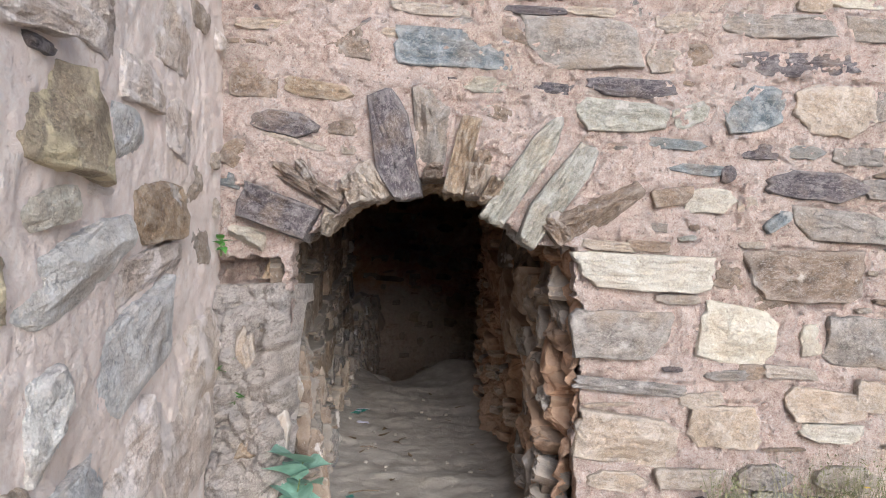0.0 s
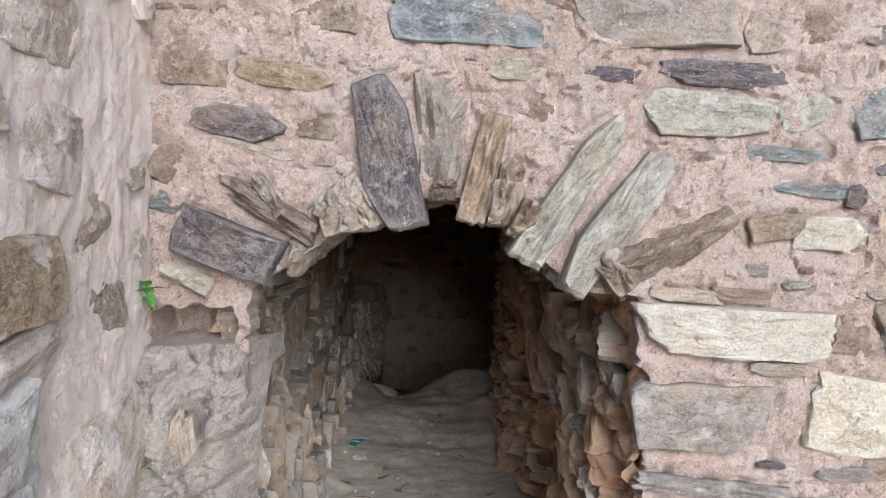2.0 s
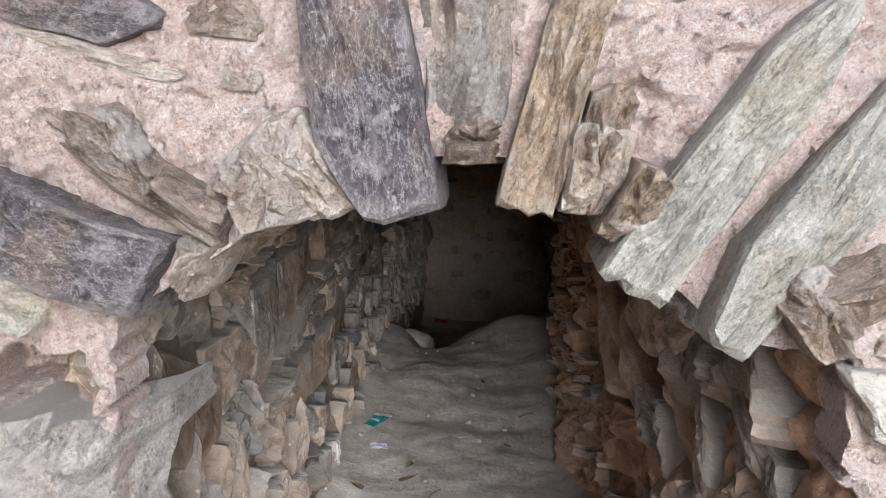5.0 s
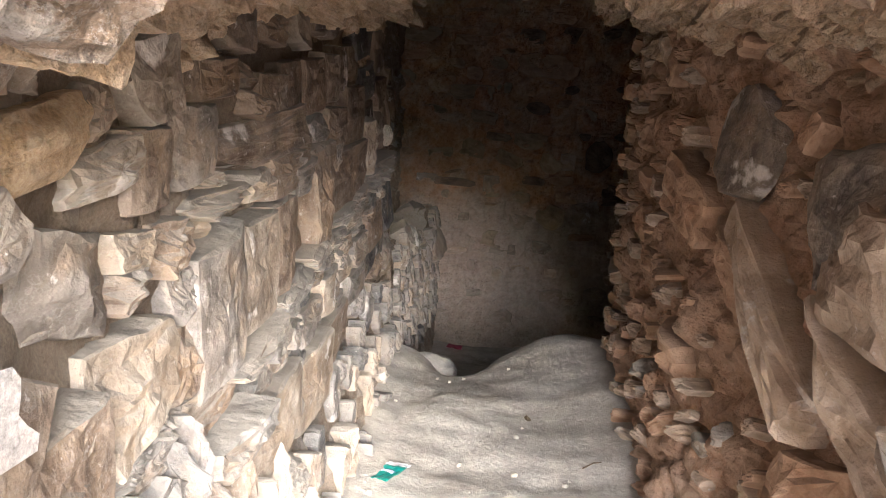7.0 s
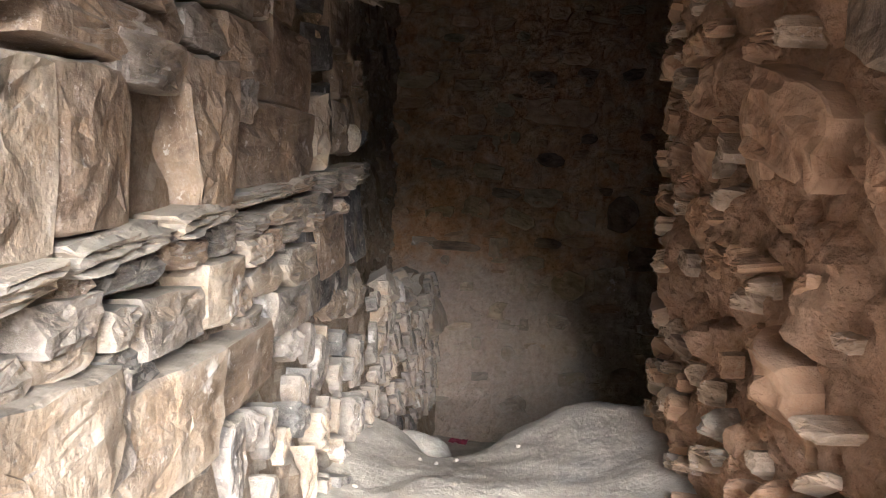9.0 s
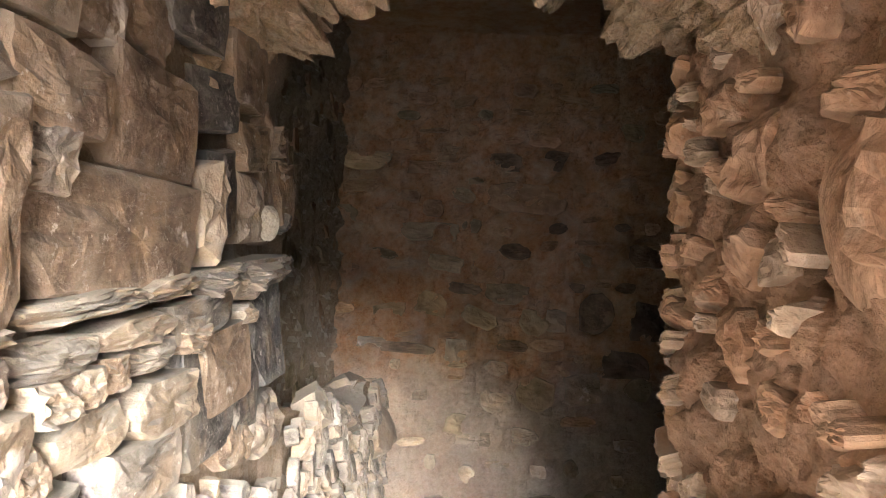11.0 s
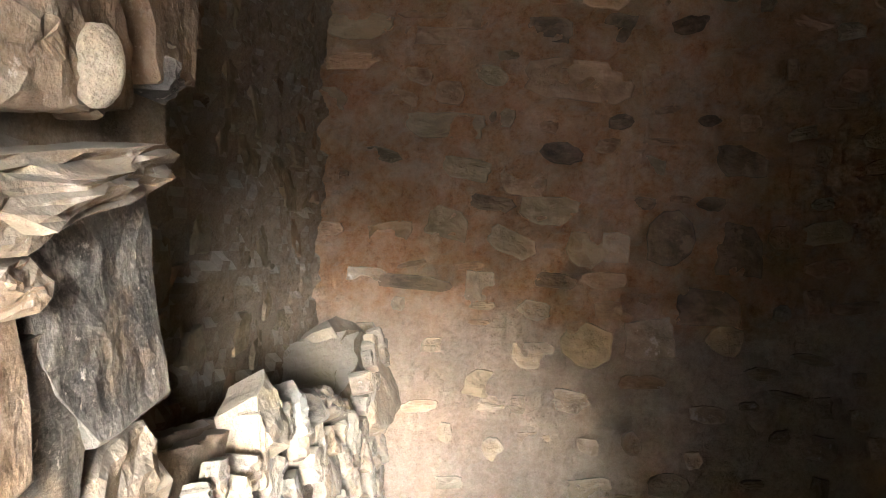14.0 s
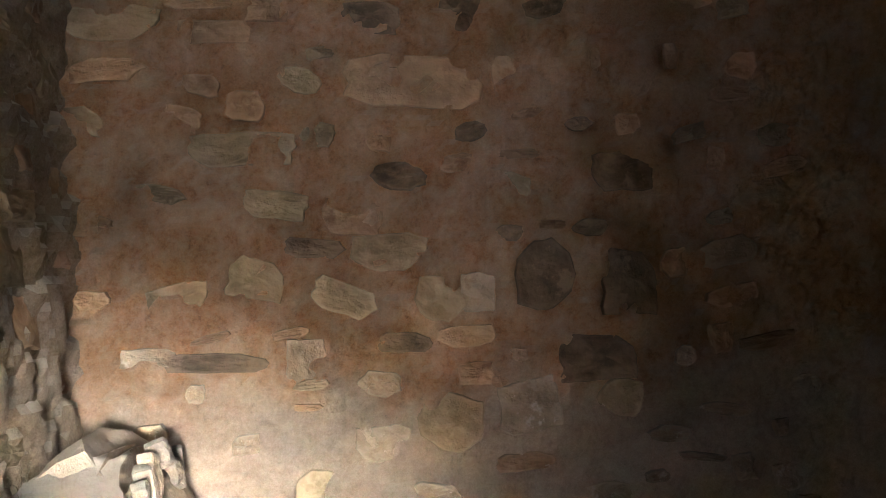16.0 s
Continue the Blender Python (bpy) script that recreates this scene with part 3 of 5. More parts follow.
def back_stone(x, z, w, h, mat, angle=0, d=0.05, kind="block"):
    taken["back"].append((x, z, *turned_size(w, h, angle)))
    return stone(wall_back, (x, BACKY - 0.035, z), (1, 0, 0), (0, -1, 0.03), w, h, d, mat, kind, angle)


# stones of the entrance wall: x, z, width, height, kind of stone, turn, depth
front_stone(1.07, 1.35, 0.756, 0.208, PALE, -2, 0.11, "slab")
front_stone(0.95, 1.03, 0.548, 0.274, GREY, -2, 0.09, "block")
front_stone(1.55, 1.04, 0.427, 0.294, PALE, -9, 0.09, "block")
front_stone(1.93, 1.02, 0.121, 0.162, PALE, 9, 0.06, "block")
front_stone(2.17, 1.02, 0.346, 0.265, GREY, -4, 0.08, "block")
front_stone(0.98, 0.49, 0.571, 0.254, TAN, -7, 0.1, "block")
front_stone(1.90, 1.34, 0.640, 0.294, BROWNST, 0, 0.08, "slab")
front_stone(1.95, 1.82, 0.591, 0.162, SLATE, -4, 0.07, "slab")
front_stone(2.07, 1.61, 0.505, 0.190, GREY, -4, 0.07, "slab")
front_stone(1.40, 1.73, 0.277, 0.138, PALE, -4, 0.06, "block")
front_stone(1.64, 1.99, 0.231, 0.092, SLATE, -1, 0.06, "block")
front_stone(1.88, 1.99, 0.231, 0.075, BLUE, -3, 0.06, "slab")
front_stone(2.16, 1.97, 0.265, 0.104, GREY, 2, 0.06, "slab")
front_stone(1.61, 2.21, 0.329, 0.271, BLUE, -2, 0.08, "slab")
front_stone(2.03, 2.21, 0.479, 0.277, TAN, -4, 0.08, "slab")
front_stone(1.82, 2.44, 0.738, 0.138, SLATE, -2, 0.07, "slab")
front_stone(1.33, 2.46, 0.196, 0.156, BROWNST, -1, 0.06, "block")
front_stone(1.15, 2.45, 0.185, 0.133, TAN, -1, 0.06, "slab")
front_stone(0.72, 2.53, 0.612, 0.312, GREY, 3, 0.09, "slab")
front_stone(0.06, 2.49, 0.612, 0.213, BLUE, -4, 0.08, "slab")
front_stone(0.22, 2.31, 0.254, 0.092, GREEN, 0, 0.06, "slab")
front_stone(0.57, 2.30, 0.271, 0.063, SLATE, -3, 0.05, "slab")
front_stone(0.98, 2.31, 0.525, 0.104, SLATE, -3, 0.07, "slab")
front_stone(0.94, 2.16, 0.479, 0.179, GREEN, -5, 0.08, "slab")
front_stone(1.29, 2.17, 0.208, 0.115, GREEN, 21, 0.06, "splinter")
front_stone(1.22, 2.02, 0.317, 0.058, BLUE, -3, 0.05, "splinter")
front_stone(1.73, 2.64, 0.635, 0.133, GREY, -1, 0.07, "slab")
front_stone(2.21, 2.62, 0.265, 0.144, GREY, -3, 0.07, "slab")
front_stone(1.22, 2.65, 0.277, 0.115, TAN, 4, 0.06, "slab")
front_stone(2.15, 2.77, 0.346, 0.087, PALE, -3, 0.06, "slab")
front_stone(1.50, 2.73, 0.231, 0.052, TAN, -1, 0.05, "slab")
front_stone(1.92, 2.76, 0.202, 0.098, TAN, -1, 0.06, "slab")
front_stone(1.34, 1.89, 0.346, 0.063, BLUE, -4, 0.05, "splinter")
front_stone(1.49, 1.87, 0.098, 0.098, SLATE, -1, 0.06, "cobble")
front_stone(1.75, 1.63, 0.162, 0.075, BLUE, 37, 0.06, "splinter")
front_stone(1.51, 1.35, 0.156, 0.150, BROWNST, -11, 0.05, "block")
front_stone(1.02, 0.76, 0.620, 0.069, GREY, -3, 0.06, "slab")
front_stone(1.51, 0.83, 0.260, 0.058, GREY, 1, 0.05, "slab")
front_stone(0.37, 2.57, 0.144, 0.092, BROWNST, -6, 0.06, "block")
front_stone(0.47, 2.70, 0.346, 0.046, SLATE, -3, 0.05, "splinter")
front_stone(-0.38, 2.63, 0.202, 0.058, SLATE, -4, 0.05, "splinter")
front_stone(-0.49, 2.53, 0.335, 0.202, BROWNST, -4, 0.07, "block")
front_stone(-0.06, 2.70, 0.433, 0.069, TAN, -3, 0.05, "slab")
front_stone(1.02, 2.72, 0.173, 0.075, GREY, -51, 0.05, "slab")
front_stone(-0.97, 2.31, 0.254, 0.190, BROWNST, -4, 0.06, "slab")
front_stone(-0.64, 2.27, 0.381, 0.098, OCHRE, -9, 0.07, "splinter")
front_stone(-0.81, 2.10, 0.392, 0.133, SLATE, -9, 0.07, "slab")
front_stone(-0.52, 2.08, 0.185, 0.087, BROWNST, -3, 0.06, "block")
front_stone(-1.07, 1.94, 0.144, 0.150, BROWNST, -31, 0.06, "block")
front_stone(-1.10, 1.80, 0.133, 0.081, BLUE, -9, 0.05, "slab")
front_stone(-0.92, 2.51, 0.433, 0.029, BROWNST, -2, 0.04, "splinter")
front_stone(-0.93, 2.61, 0.317, 0.069, TAN, 2, 0.05, "slab")
front_stone(-0.76, 2.00, 0.346, 0.046, TAN, -11, 0.05, "splinter")
front_stone(1.49, 0.56, 0.389, 0.248, TAN, -1, 0.06, "block")
front_stone(2.02, 0.68, 0.433, 0.185, TAN, -4, 0.06, "slab")
front_stone(2.26, 0.73, 0.202, 0.173, TAN, -9, 0.06, "block")
front_stone(2.04, 0.54, 0.340, 0.104, PALE, -1, 0.07, "slab")
front_stone(1.83, 0.85, 0.277, 0.069, TAN, -3, 0.05, "slab")
front_stone(1.09, 1.49, 0.231, 0.063, BROWNST, -3, 0.05, "slab")
front_stone(0.88, 1.49, 0.277, 0.058, TAN, -3, 0.05, "slab")
front_stone(1.21, 1.75, 0.231, 0.104, BROWNST, 7, 0.05, "block")
front_stone(0.94, 0.28, 0.346, 0.115, TAN, -4, 0.06, "slab")
front_stone(1.32, 0.29, 0.375, 0.115, TAN, -1, 0.06, "block")
front_stone(1.70, 0.31, 0.317, 0.144, GREY, -1, 0.06, "slab")
front_stone(2.13, 0.31, 0.375, 0.144, TAN, -3, 0.06, "slab")
front_stone(2.27, 1.80, 0.173, 0.115, GREY, -1, 0.06, "slab")
front_stone(2.27, 2.23, 0.115, 0.173, GREY, -1, 0.06, "slab")
front_stone(-0.24, 2.57, 0.173, 0.058, TAN, -9, 0.05, "slab")
front_stone(1.37, 0.70, 0.260, 0.087, TAN, 4, 0.05, "slab")
front_stone(1.73, 1.21, 0.202, 0.115, BROWNST, -1, 0.04, "block")
front_stone(1.24, 1.22, 0.260, 0.058, TAN, -3, 0.04, "slab")
front_stone(1.62, 0.85, 0.173, 0.087, BROWNST, -1, 0.05, "block")
front_stone(0.29, 2.17, 0.173, 0.087, BROWNST, -21, 0.04, "splinter")
front_stone(0.77, 2.70, 0.260, 0.052, TAN, -3, 0.05, "slab")
front_stone(0.16, 2.63, 0.260, 0.058, GREY, -5, 0.05, "slab")
# the long stones of the arch
front_stone(-0.245, 1.985, 0.585, 0.225, SLATE, -80, 0.13, "ashlar", "voussoir")
front_stone(-0.03, 2.08, 0.415, 0.229, GREY, -87, 0.11, "block", "voussoir")
front_stone(-0.02, 1.86, 0.15, 0.09, BROWNST, 3, 0.13, "block", "voussoir")
front_stone(0.12, 1.95, 0.43, 0.115, OCHRE, -104, 0.13, "ashlar", "voussoir")
front_stone(0.2, 1.86, 0.25, 0.1, BROWNST, -107, 0.11, "slab", "voussoir")
front_stone(0.445, 1.875, 0.7, 0.145, GREEN, -125, 0.13, "ashlar", "voussoir")
front_stone(0.6, 1.74, 0.62, 0.17, GREEN, -126, 0.13, "ashlar", "voussoir")
front_stone(0.83, 1.69, 0.536, 0.201, BROWNST, -146, 0.11, "block", "voussoir")
front_stone(-0.85, 1.63, 0.42, 0.2, SLATE, -23, 0.13, "ashlar", "voussoir")
front_stone(-0.68, 1.77, 0.449, 0.097, BROWNST, -29, 0.13, "slab", "voussoir")
front_stone(-0.69, 1.83, 0.203, 0.069, BROWNST, -55, 0.1, "splinter", "voussoir")
front_stone(-0.41, 1.79, 0.204, 0.201, TAN, -69, 0.13, "block", "voussoir")
front_stone(-0.46, 1.74, 0.164, 0.115, BROWNST, -45, 0.13, "block", "voussoir")
front_stone(-1.00, 1.50, 0.204, 0.115, PALE, -11, 0.11, "block", "voussoir")
front_stone(-0.59, 1.59, 0.083, 0.143, TAN, -30, 0.13, "block", "voussoir")
front_stone(0.60, 1.59, 0.219, 0.143, BROWNST, -49, 0.11, "block", "voussoir")
front_stone(0.19, 1.81, 0.17, 0.12, TAN, -100, 0.12, "slab", "voussoir")
front_stone(0.27, 1.76, 0.16, 0.1, OCHRE, -118, 0.12, "slab", "voussoir")
front_stone(-0.36, 1.8, 0.24, 0.13, TAN, -62, 0.12, "slab", "voussoir")
# stones of the outer side wall: y, z, width, height, kind of stone, turn, depth
side_stone(3.02, 1.79, 0.755, 0.322, LICHEN, 0, 0.09, "block")
side_stone(4.20, 2.30, 0.585, 0.301, WASHED, 0, 0.06, "block")
side_stone(3.77, 2.01, 0.443, 0.164, WASHED, 0, 0.06, "slab")
side_stone(4.30, 1.93, 0.441, 0.241, WASHED, -5, 0.06, "block")
side_stone(3.61, 1.81, 0.365, 0.195, SHEEN, 0, 0.05, "block")
side_stone(3.98, 1.57, 0.603, 0.242, OCHRE, 4, 0.08, "block")
side_stone(3.32, 2.12, 0.386, 0.200, WASHED, 0, 0.07, "block")
side_stone(2.82, 2.01, 0.445, 0.105, WASHED, 8, 0.08, "block")
side_stone(3.18, 1.38, 0.923, 0.212, SHEEN, 12, 0.11, "block")
side_stone(2.68, 1.34, 0.150, 0.174, LICHEN, 0, 0.08, "block")
side_stone(2.97, 1.54, 0.356, 0.107, PALE, 10, 0.05, "block")
side_stone(3.36, 1.62, 0.273, 0.057, WASHED, 0, 0.05, "block")
side_stone(4.62, 1.72, 0.358, 0.185, TAN, 0, 0.05, "block")
side_stone(3.77, 1.09, 0.811, 0.337, SHEEN, 14, 0.24, "slab")
side_stone(2.98, 0.99, 0.281, 0.270, SHEEN, 8, 0.22, "block")
side_stone(4.75, 0.87, 0.821, 0.553, WASHED, 4, 0.1, "block")
side_stone(3.76, 0.71, 0.719, 0.314, WASHED, 14, 0.14, "block")
side_stone(4.60, 0.57, 1.048, 0.480, WASHED, 10, 0.12, "block")
side_stone(3.20, 0.73, 0.479, 0.171, SHEEN, 5, 0.12, "block")
side_stone(2.79, 0.82, 0.158, 0.143, TAN, 5, 0.2, "block")
side_stone(3.93, 1.36, 0.836, 0.162, WASHED, 6, 0.06, "block")
side_stone(2.86, 1.94, 0.143, 0.043, SLATE, 0, 0.05, "block")
side_stone(4.68, 2.50, 0.368, 0.132, TAN, 0, 0.05, "block")
side_stone(4.73, 1.46, 0.315, 0.192, TAN, 0, 0.05, "block")
side_stone(3.23, 1.39, 0.344, 0.137, SHEEN, 8, 0.06, "block")
# stones of the far chamber wall: x, z, width, height, kind of stone, turn, depth
back_stone(0.09, 2.22, 0.640, 0.267, MUDST[0], -5, 0.04, "splinter")
back_stone(0.57, 2.24, 0.250, 0.211, MUDST[0], 0, 0.03, "block")
back_stone(0.34, 1.99, 0.179, 0.095, MUDST[2], 1, 0.07, "cobble")
back_stone(0.00, 1.80, 0.284, 0.135, MUDST[2], -4, 0.08, "cobble")
back_stone(0.26, 1.85, 0.167, 0.084, MUDST[0], 8, 0.05, "block")
back_stone(0.65, 1.32, 0.341, 0.345, MUDST[2], 0, 0.06, "cobble")
back_stone(0.49, 1.52, 0.162, 0.084, MUDST[2], 0, 0.05, "cobble")
back_stone(0.88, 1.53, 0.184, 0.090, MUDST[2], 0, 0.05, "cobble")
back_stone(0.70, 1.55, 0.128, 0.039, MUDST[0], -2, 0.04, "block")
back_stone(-0.39, 1.49, 0.273, 0.090, MUDST[2], -6, 0.05, "splinter")
back_stone(-0.27, 1.26, 0.306, 0.146, MUDST[1], -22, 0.05, "splinter")
back_stone(-0.06, 1.46, 0.348, 0.178, MUDST[1], -2, 0.04, "block")
back_stone(0.17, 1.24, 0.250, 0.214, MUDST[1], -12, 0.04, "block")
back_stone(0.33, 1.26, 0.167, 0.180, TUN[2], -2, 0.04, "block")
back_stone(-0.01, 1.05, 0.240, 0.095, MUDST[2], -5, 0.05, "splinter")
back_stone(0.27, 1.06, 0.268, 0.102, MUDST[0], -2, 0.04, "splinter")
back_stone(-0.84, 1.01, 0.445, 0.090, MUDST[2], -4, 0.05, "splinter")
back_stone(-0.51, 1.12, 0.167, 0.051, MUDST[0], 8, 0.04, "splinter")
back_stone(-0.99, 1.29, 0.268, 0.162, MUDST[1], 10, 0.04, "block")
back_stone(-0.65, 1.37, 0.241, 0.189, MUDST[1], -12, 0.03, "block")
back_stone(-0.22, 1.63, 0.294, 0.189, MUDST[0], -5, 0.03, "block")
back_stone(-0.56, 1.69, 0.294, 0.135, MUDST[1], -8, 0.04, "block")
back_stone(-0.70, 1.94, 0.482, 0.162, MUDST[1], 0, 0.03, "block")
back_stone(-1.05, 1.76, 0.241, 0.081, MUDST[1], -15, 0.04, "block")
back_stone(-0.45, 0.98, 0.187, 0.243, TUN[2], -2, 0.03, "block")
back_stone(-0.43, 0.89, 0.161, 0.059, MUDST[1], 0, 0.04, "splinter")
back_stone(-0.45, 0.79, 0.134, 0.032, MUDST[0], -2, 0.04, "splinter")
back_stone(0.19, 0.68, 0.321, 0.297, MUDST[1], -10, 0.05, "cobble")
back_stone(0.54, 0.73, 0.294, 0.243, TUN[2], 8, 0.05, "block")
back_stone(0.51, 0.48, 0.268, 0.086, MUDST[0], 1, 0.05, "splinter")
back_stone(0.88, 0.93, 0.362, 0.225, MUDST[2], 0, 0.05, "block")
back_stone(0.98, 0.74, 0.250, 0.197, MUDST[1], -2, 0.05, "cobble")
back_stone(0.50, 0.96, 0.111, 0.079, MUDST[0], -2, 0.05, "cobble")
back_stone(0.41, 0.85, 0.083, 0.062, MUDST[0], -2, 0.05, "cobble")
back_stone(-0.41, 0.43, 0.241, 0.162, MUDST[1], -7, 0.05, "block")
back_stone(-0.13, 0.61, 0.250, 0.168, TUN[2], -2, 0.04, "block")
back_stone(-0.30, 0.32, 0.294, 0.108, TUN[2], -2, 0.05, "block")
back_stone(0.08, 0.35, 0.278, 0.140, TUN[2], -10, 0.05, "block")
back_stone(-0.09, 2.52, 0.278, 0.140, MUDST[2], 0, 0.05, "block")
back_stone(0.30, 2.54, 0.223, 0.168, MUDST[2], -5, 0.05, "block")
back_stone(0.73, 2.57, 0.223, 0.112, MUDST[2], 20, 0.05, "block")
back_stone(-0.55, 2.58, 0.187, 0.135, MUDST[0], 0, 0.04, "block")
back_stone(-0.79, 2.47, 0.334, 0.112, MUDST[0], 0, 0.04, "block")
back_stone(0.85, 2.01, 0.133, 0.070, MUDST[2], 0, 0.05, "cobble")
back_stone(0.33, 0.89, 0.223, 0.112, MUDST[0], -2, 0.03, "block")
back_stone(1.04, 1.78, 0.306, 0.197, MUDST[2], 0, 0.04, "block")
back_stone(1.05, 1.27, 0.260, 0.321, MUDST[2], -2, 0.04, "block")
back_stone(-1.23, 2.52, 0.428, 0.162, MUDST[1], 0, 0.03, "block")
back_stone(-1.25, 2.31, 0.348, 0.108, MUDST[0], 0, 0.03, "block")
back_stone(-1.43, 2.09, 0.321, 0.135, MUDST[1], -2, 0.03, "block")
back_stone(-1.13, 1.04, 0.241, 0.108, TUN[2], -2, 0.04, "block")
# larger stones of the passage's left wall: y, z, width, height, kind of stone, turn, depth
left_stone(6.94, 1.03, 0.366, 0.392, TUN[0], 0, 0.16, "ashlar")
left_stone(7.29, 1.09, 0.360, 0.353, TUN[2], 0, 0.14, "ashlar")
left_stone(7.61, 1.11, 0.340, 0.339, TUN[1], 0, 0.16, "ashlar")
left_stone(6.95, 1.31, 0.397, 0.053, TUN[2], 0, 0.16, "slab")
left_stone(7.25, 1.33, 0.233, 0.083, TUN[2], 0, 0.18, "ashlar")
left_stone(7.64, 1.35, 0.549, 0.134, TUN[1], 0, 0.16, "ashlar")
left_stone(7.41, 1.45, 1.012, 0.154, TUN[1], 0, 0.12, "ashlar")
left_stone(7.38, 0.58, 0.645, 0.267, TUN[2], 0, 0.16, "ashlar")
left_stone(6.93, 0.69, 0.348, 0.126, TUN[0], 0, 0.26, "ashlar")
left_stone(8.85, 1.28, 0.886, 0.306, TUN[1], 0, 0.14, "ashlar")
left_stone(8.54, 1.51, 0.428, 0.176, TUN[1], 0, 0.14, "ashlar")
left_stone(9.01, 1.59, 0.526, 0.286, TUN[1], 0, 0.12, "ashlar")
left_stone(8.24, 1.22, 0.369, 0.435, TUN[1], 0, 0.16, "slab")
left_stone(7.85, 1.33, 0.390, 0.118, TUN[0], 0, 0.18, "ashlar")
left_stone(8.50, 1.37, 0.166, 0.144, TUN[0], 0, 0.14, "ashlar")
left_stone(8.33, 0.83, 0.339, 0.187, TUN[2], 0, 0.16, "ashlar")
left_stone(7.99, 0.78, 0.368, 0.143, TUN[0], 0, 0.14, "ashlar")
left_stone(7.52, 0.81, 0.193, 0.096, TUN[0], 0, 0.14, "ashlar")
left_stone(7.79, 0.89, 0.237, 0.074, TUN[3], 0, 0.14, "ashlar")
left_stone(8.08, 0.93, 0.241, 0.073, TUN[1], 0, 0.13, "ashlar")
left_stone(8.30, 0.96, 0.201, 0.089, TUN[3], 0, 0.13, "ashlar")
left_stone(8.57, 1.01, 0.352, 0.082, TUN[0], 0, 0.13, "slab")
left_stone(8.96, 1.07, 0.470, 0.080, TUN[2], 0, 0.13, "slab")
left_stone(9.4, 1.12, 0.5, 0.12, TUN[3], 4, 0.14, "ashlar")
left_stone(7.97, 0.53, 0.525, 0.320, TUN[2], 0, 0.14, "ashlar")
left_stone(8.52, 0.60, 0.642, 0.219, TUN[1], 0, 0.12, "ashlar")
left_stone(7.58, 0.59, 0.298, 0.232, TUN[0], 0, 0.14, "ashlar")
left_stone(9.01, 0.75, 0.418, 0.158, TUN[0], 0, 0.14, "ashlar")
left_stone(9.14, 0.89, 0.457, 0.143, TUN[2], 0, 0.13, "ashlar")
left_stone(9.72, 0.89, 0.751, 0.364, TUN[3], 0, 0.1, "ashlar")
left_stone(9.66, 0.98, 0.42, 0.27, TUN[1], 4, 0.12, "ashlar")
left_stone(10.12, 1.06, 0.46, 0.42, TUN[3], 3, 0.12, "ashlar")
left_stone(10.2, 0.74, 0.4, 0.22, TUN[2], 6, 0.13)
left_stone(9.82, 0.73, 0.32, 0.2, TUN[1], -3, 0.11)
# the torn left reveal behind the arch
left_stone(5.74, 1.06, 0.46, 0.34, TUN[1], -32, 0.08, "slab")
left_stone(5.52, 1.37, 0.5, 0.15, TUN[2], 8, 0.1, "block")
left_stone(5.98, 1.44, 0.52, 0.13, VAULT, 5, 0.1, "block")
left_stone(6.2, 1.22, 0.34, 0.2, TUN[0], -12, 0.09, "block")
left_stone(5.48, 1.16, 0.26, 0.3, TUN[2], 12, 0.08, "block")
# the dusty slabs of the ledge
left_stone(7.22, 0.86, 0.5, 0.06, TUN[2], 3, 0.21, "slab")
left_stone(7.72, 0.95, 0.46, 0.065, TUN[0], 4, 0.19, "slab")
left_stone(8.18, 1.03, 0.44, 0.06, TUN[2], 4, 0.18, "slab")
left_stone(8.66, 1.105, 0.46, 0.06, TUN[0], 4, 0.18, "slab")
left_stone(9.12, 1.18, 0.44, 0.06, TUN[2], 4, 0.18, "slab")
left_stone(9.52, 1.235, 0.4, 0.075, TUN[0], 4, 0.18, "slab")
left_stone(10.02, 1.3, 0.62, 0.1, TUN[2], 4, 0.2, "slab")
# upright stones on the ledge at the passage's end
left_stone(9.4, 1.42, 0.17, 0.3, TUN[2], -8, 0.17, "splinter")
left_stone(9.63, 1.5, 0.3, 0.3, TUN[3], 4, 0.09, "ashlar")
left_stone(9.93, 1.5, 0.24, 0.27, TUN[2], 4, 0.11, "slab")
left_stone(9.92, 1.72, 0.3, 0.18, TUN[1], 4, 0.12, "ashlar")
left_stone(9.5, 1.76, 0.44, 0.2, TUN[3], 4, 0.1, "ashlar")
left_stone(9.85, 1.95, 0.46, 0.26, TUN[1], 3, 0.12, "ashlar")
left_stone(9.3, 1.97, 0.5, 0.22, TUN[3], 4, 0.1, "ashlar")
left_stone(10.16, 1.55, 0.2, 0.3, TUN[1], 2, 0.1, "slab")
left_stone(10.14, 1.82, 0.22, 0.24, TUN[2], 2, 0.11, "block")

# big stones half sunk in the mud of the passage's right wall
right_stone(7.05, 1.30, 0.50, 0.42, RUB[2], 8, 0.16)
right_stone(6.45, 1.18, 0.42, 0.30, RUB[1], -12, 0.2)
right_stone(7.85, 1.5, 0.5, 0.42, RUB[2], 6, 0.13, "cobble")
right_stone(8.3, 1.27, 0.44, 0.25, RUB[0], -28, 0.13, "slab")
right_stone(7.5, 1.0, 0.9, 0.16, RUB[1], -34, 0.2, "slab")
right_stone(6.95, 1.2, 0.5, 0.36, RUB[1], -6, 0.2, "slab")
right_stone(7.85, 1.08, 0.36, 0.20, RUB[0], -38, 0.12)
right_stone(6.9, 0.86, 0.75, 0.22, RUB[1], -32, 0.2)
right_stone(6.2, 0.72, 0.6, 0.34, RUB[1], -18, 0.22)
right_stone(7.2, 0.50, 0.42, 0.3, RUB[0], 10, 0.16)
right_stone(8.6, 1.30, 0.32, 0.36, RUB[0], 24, 0.11, "cobble")
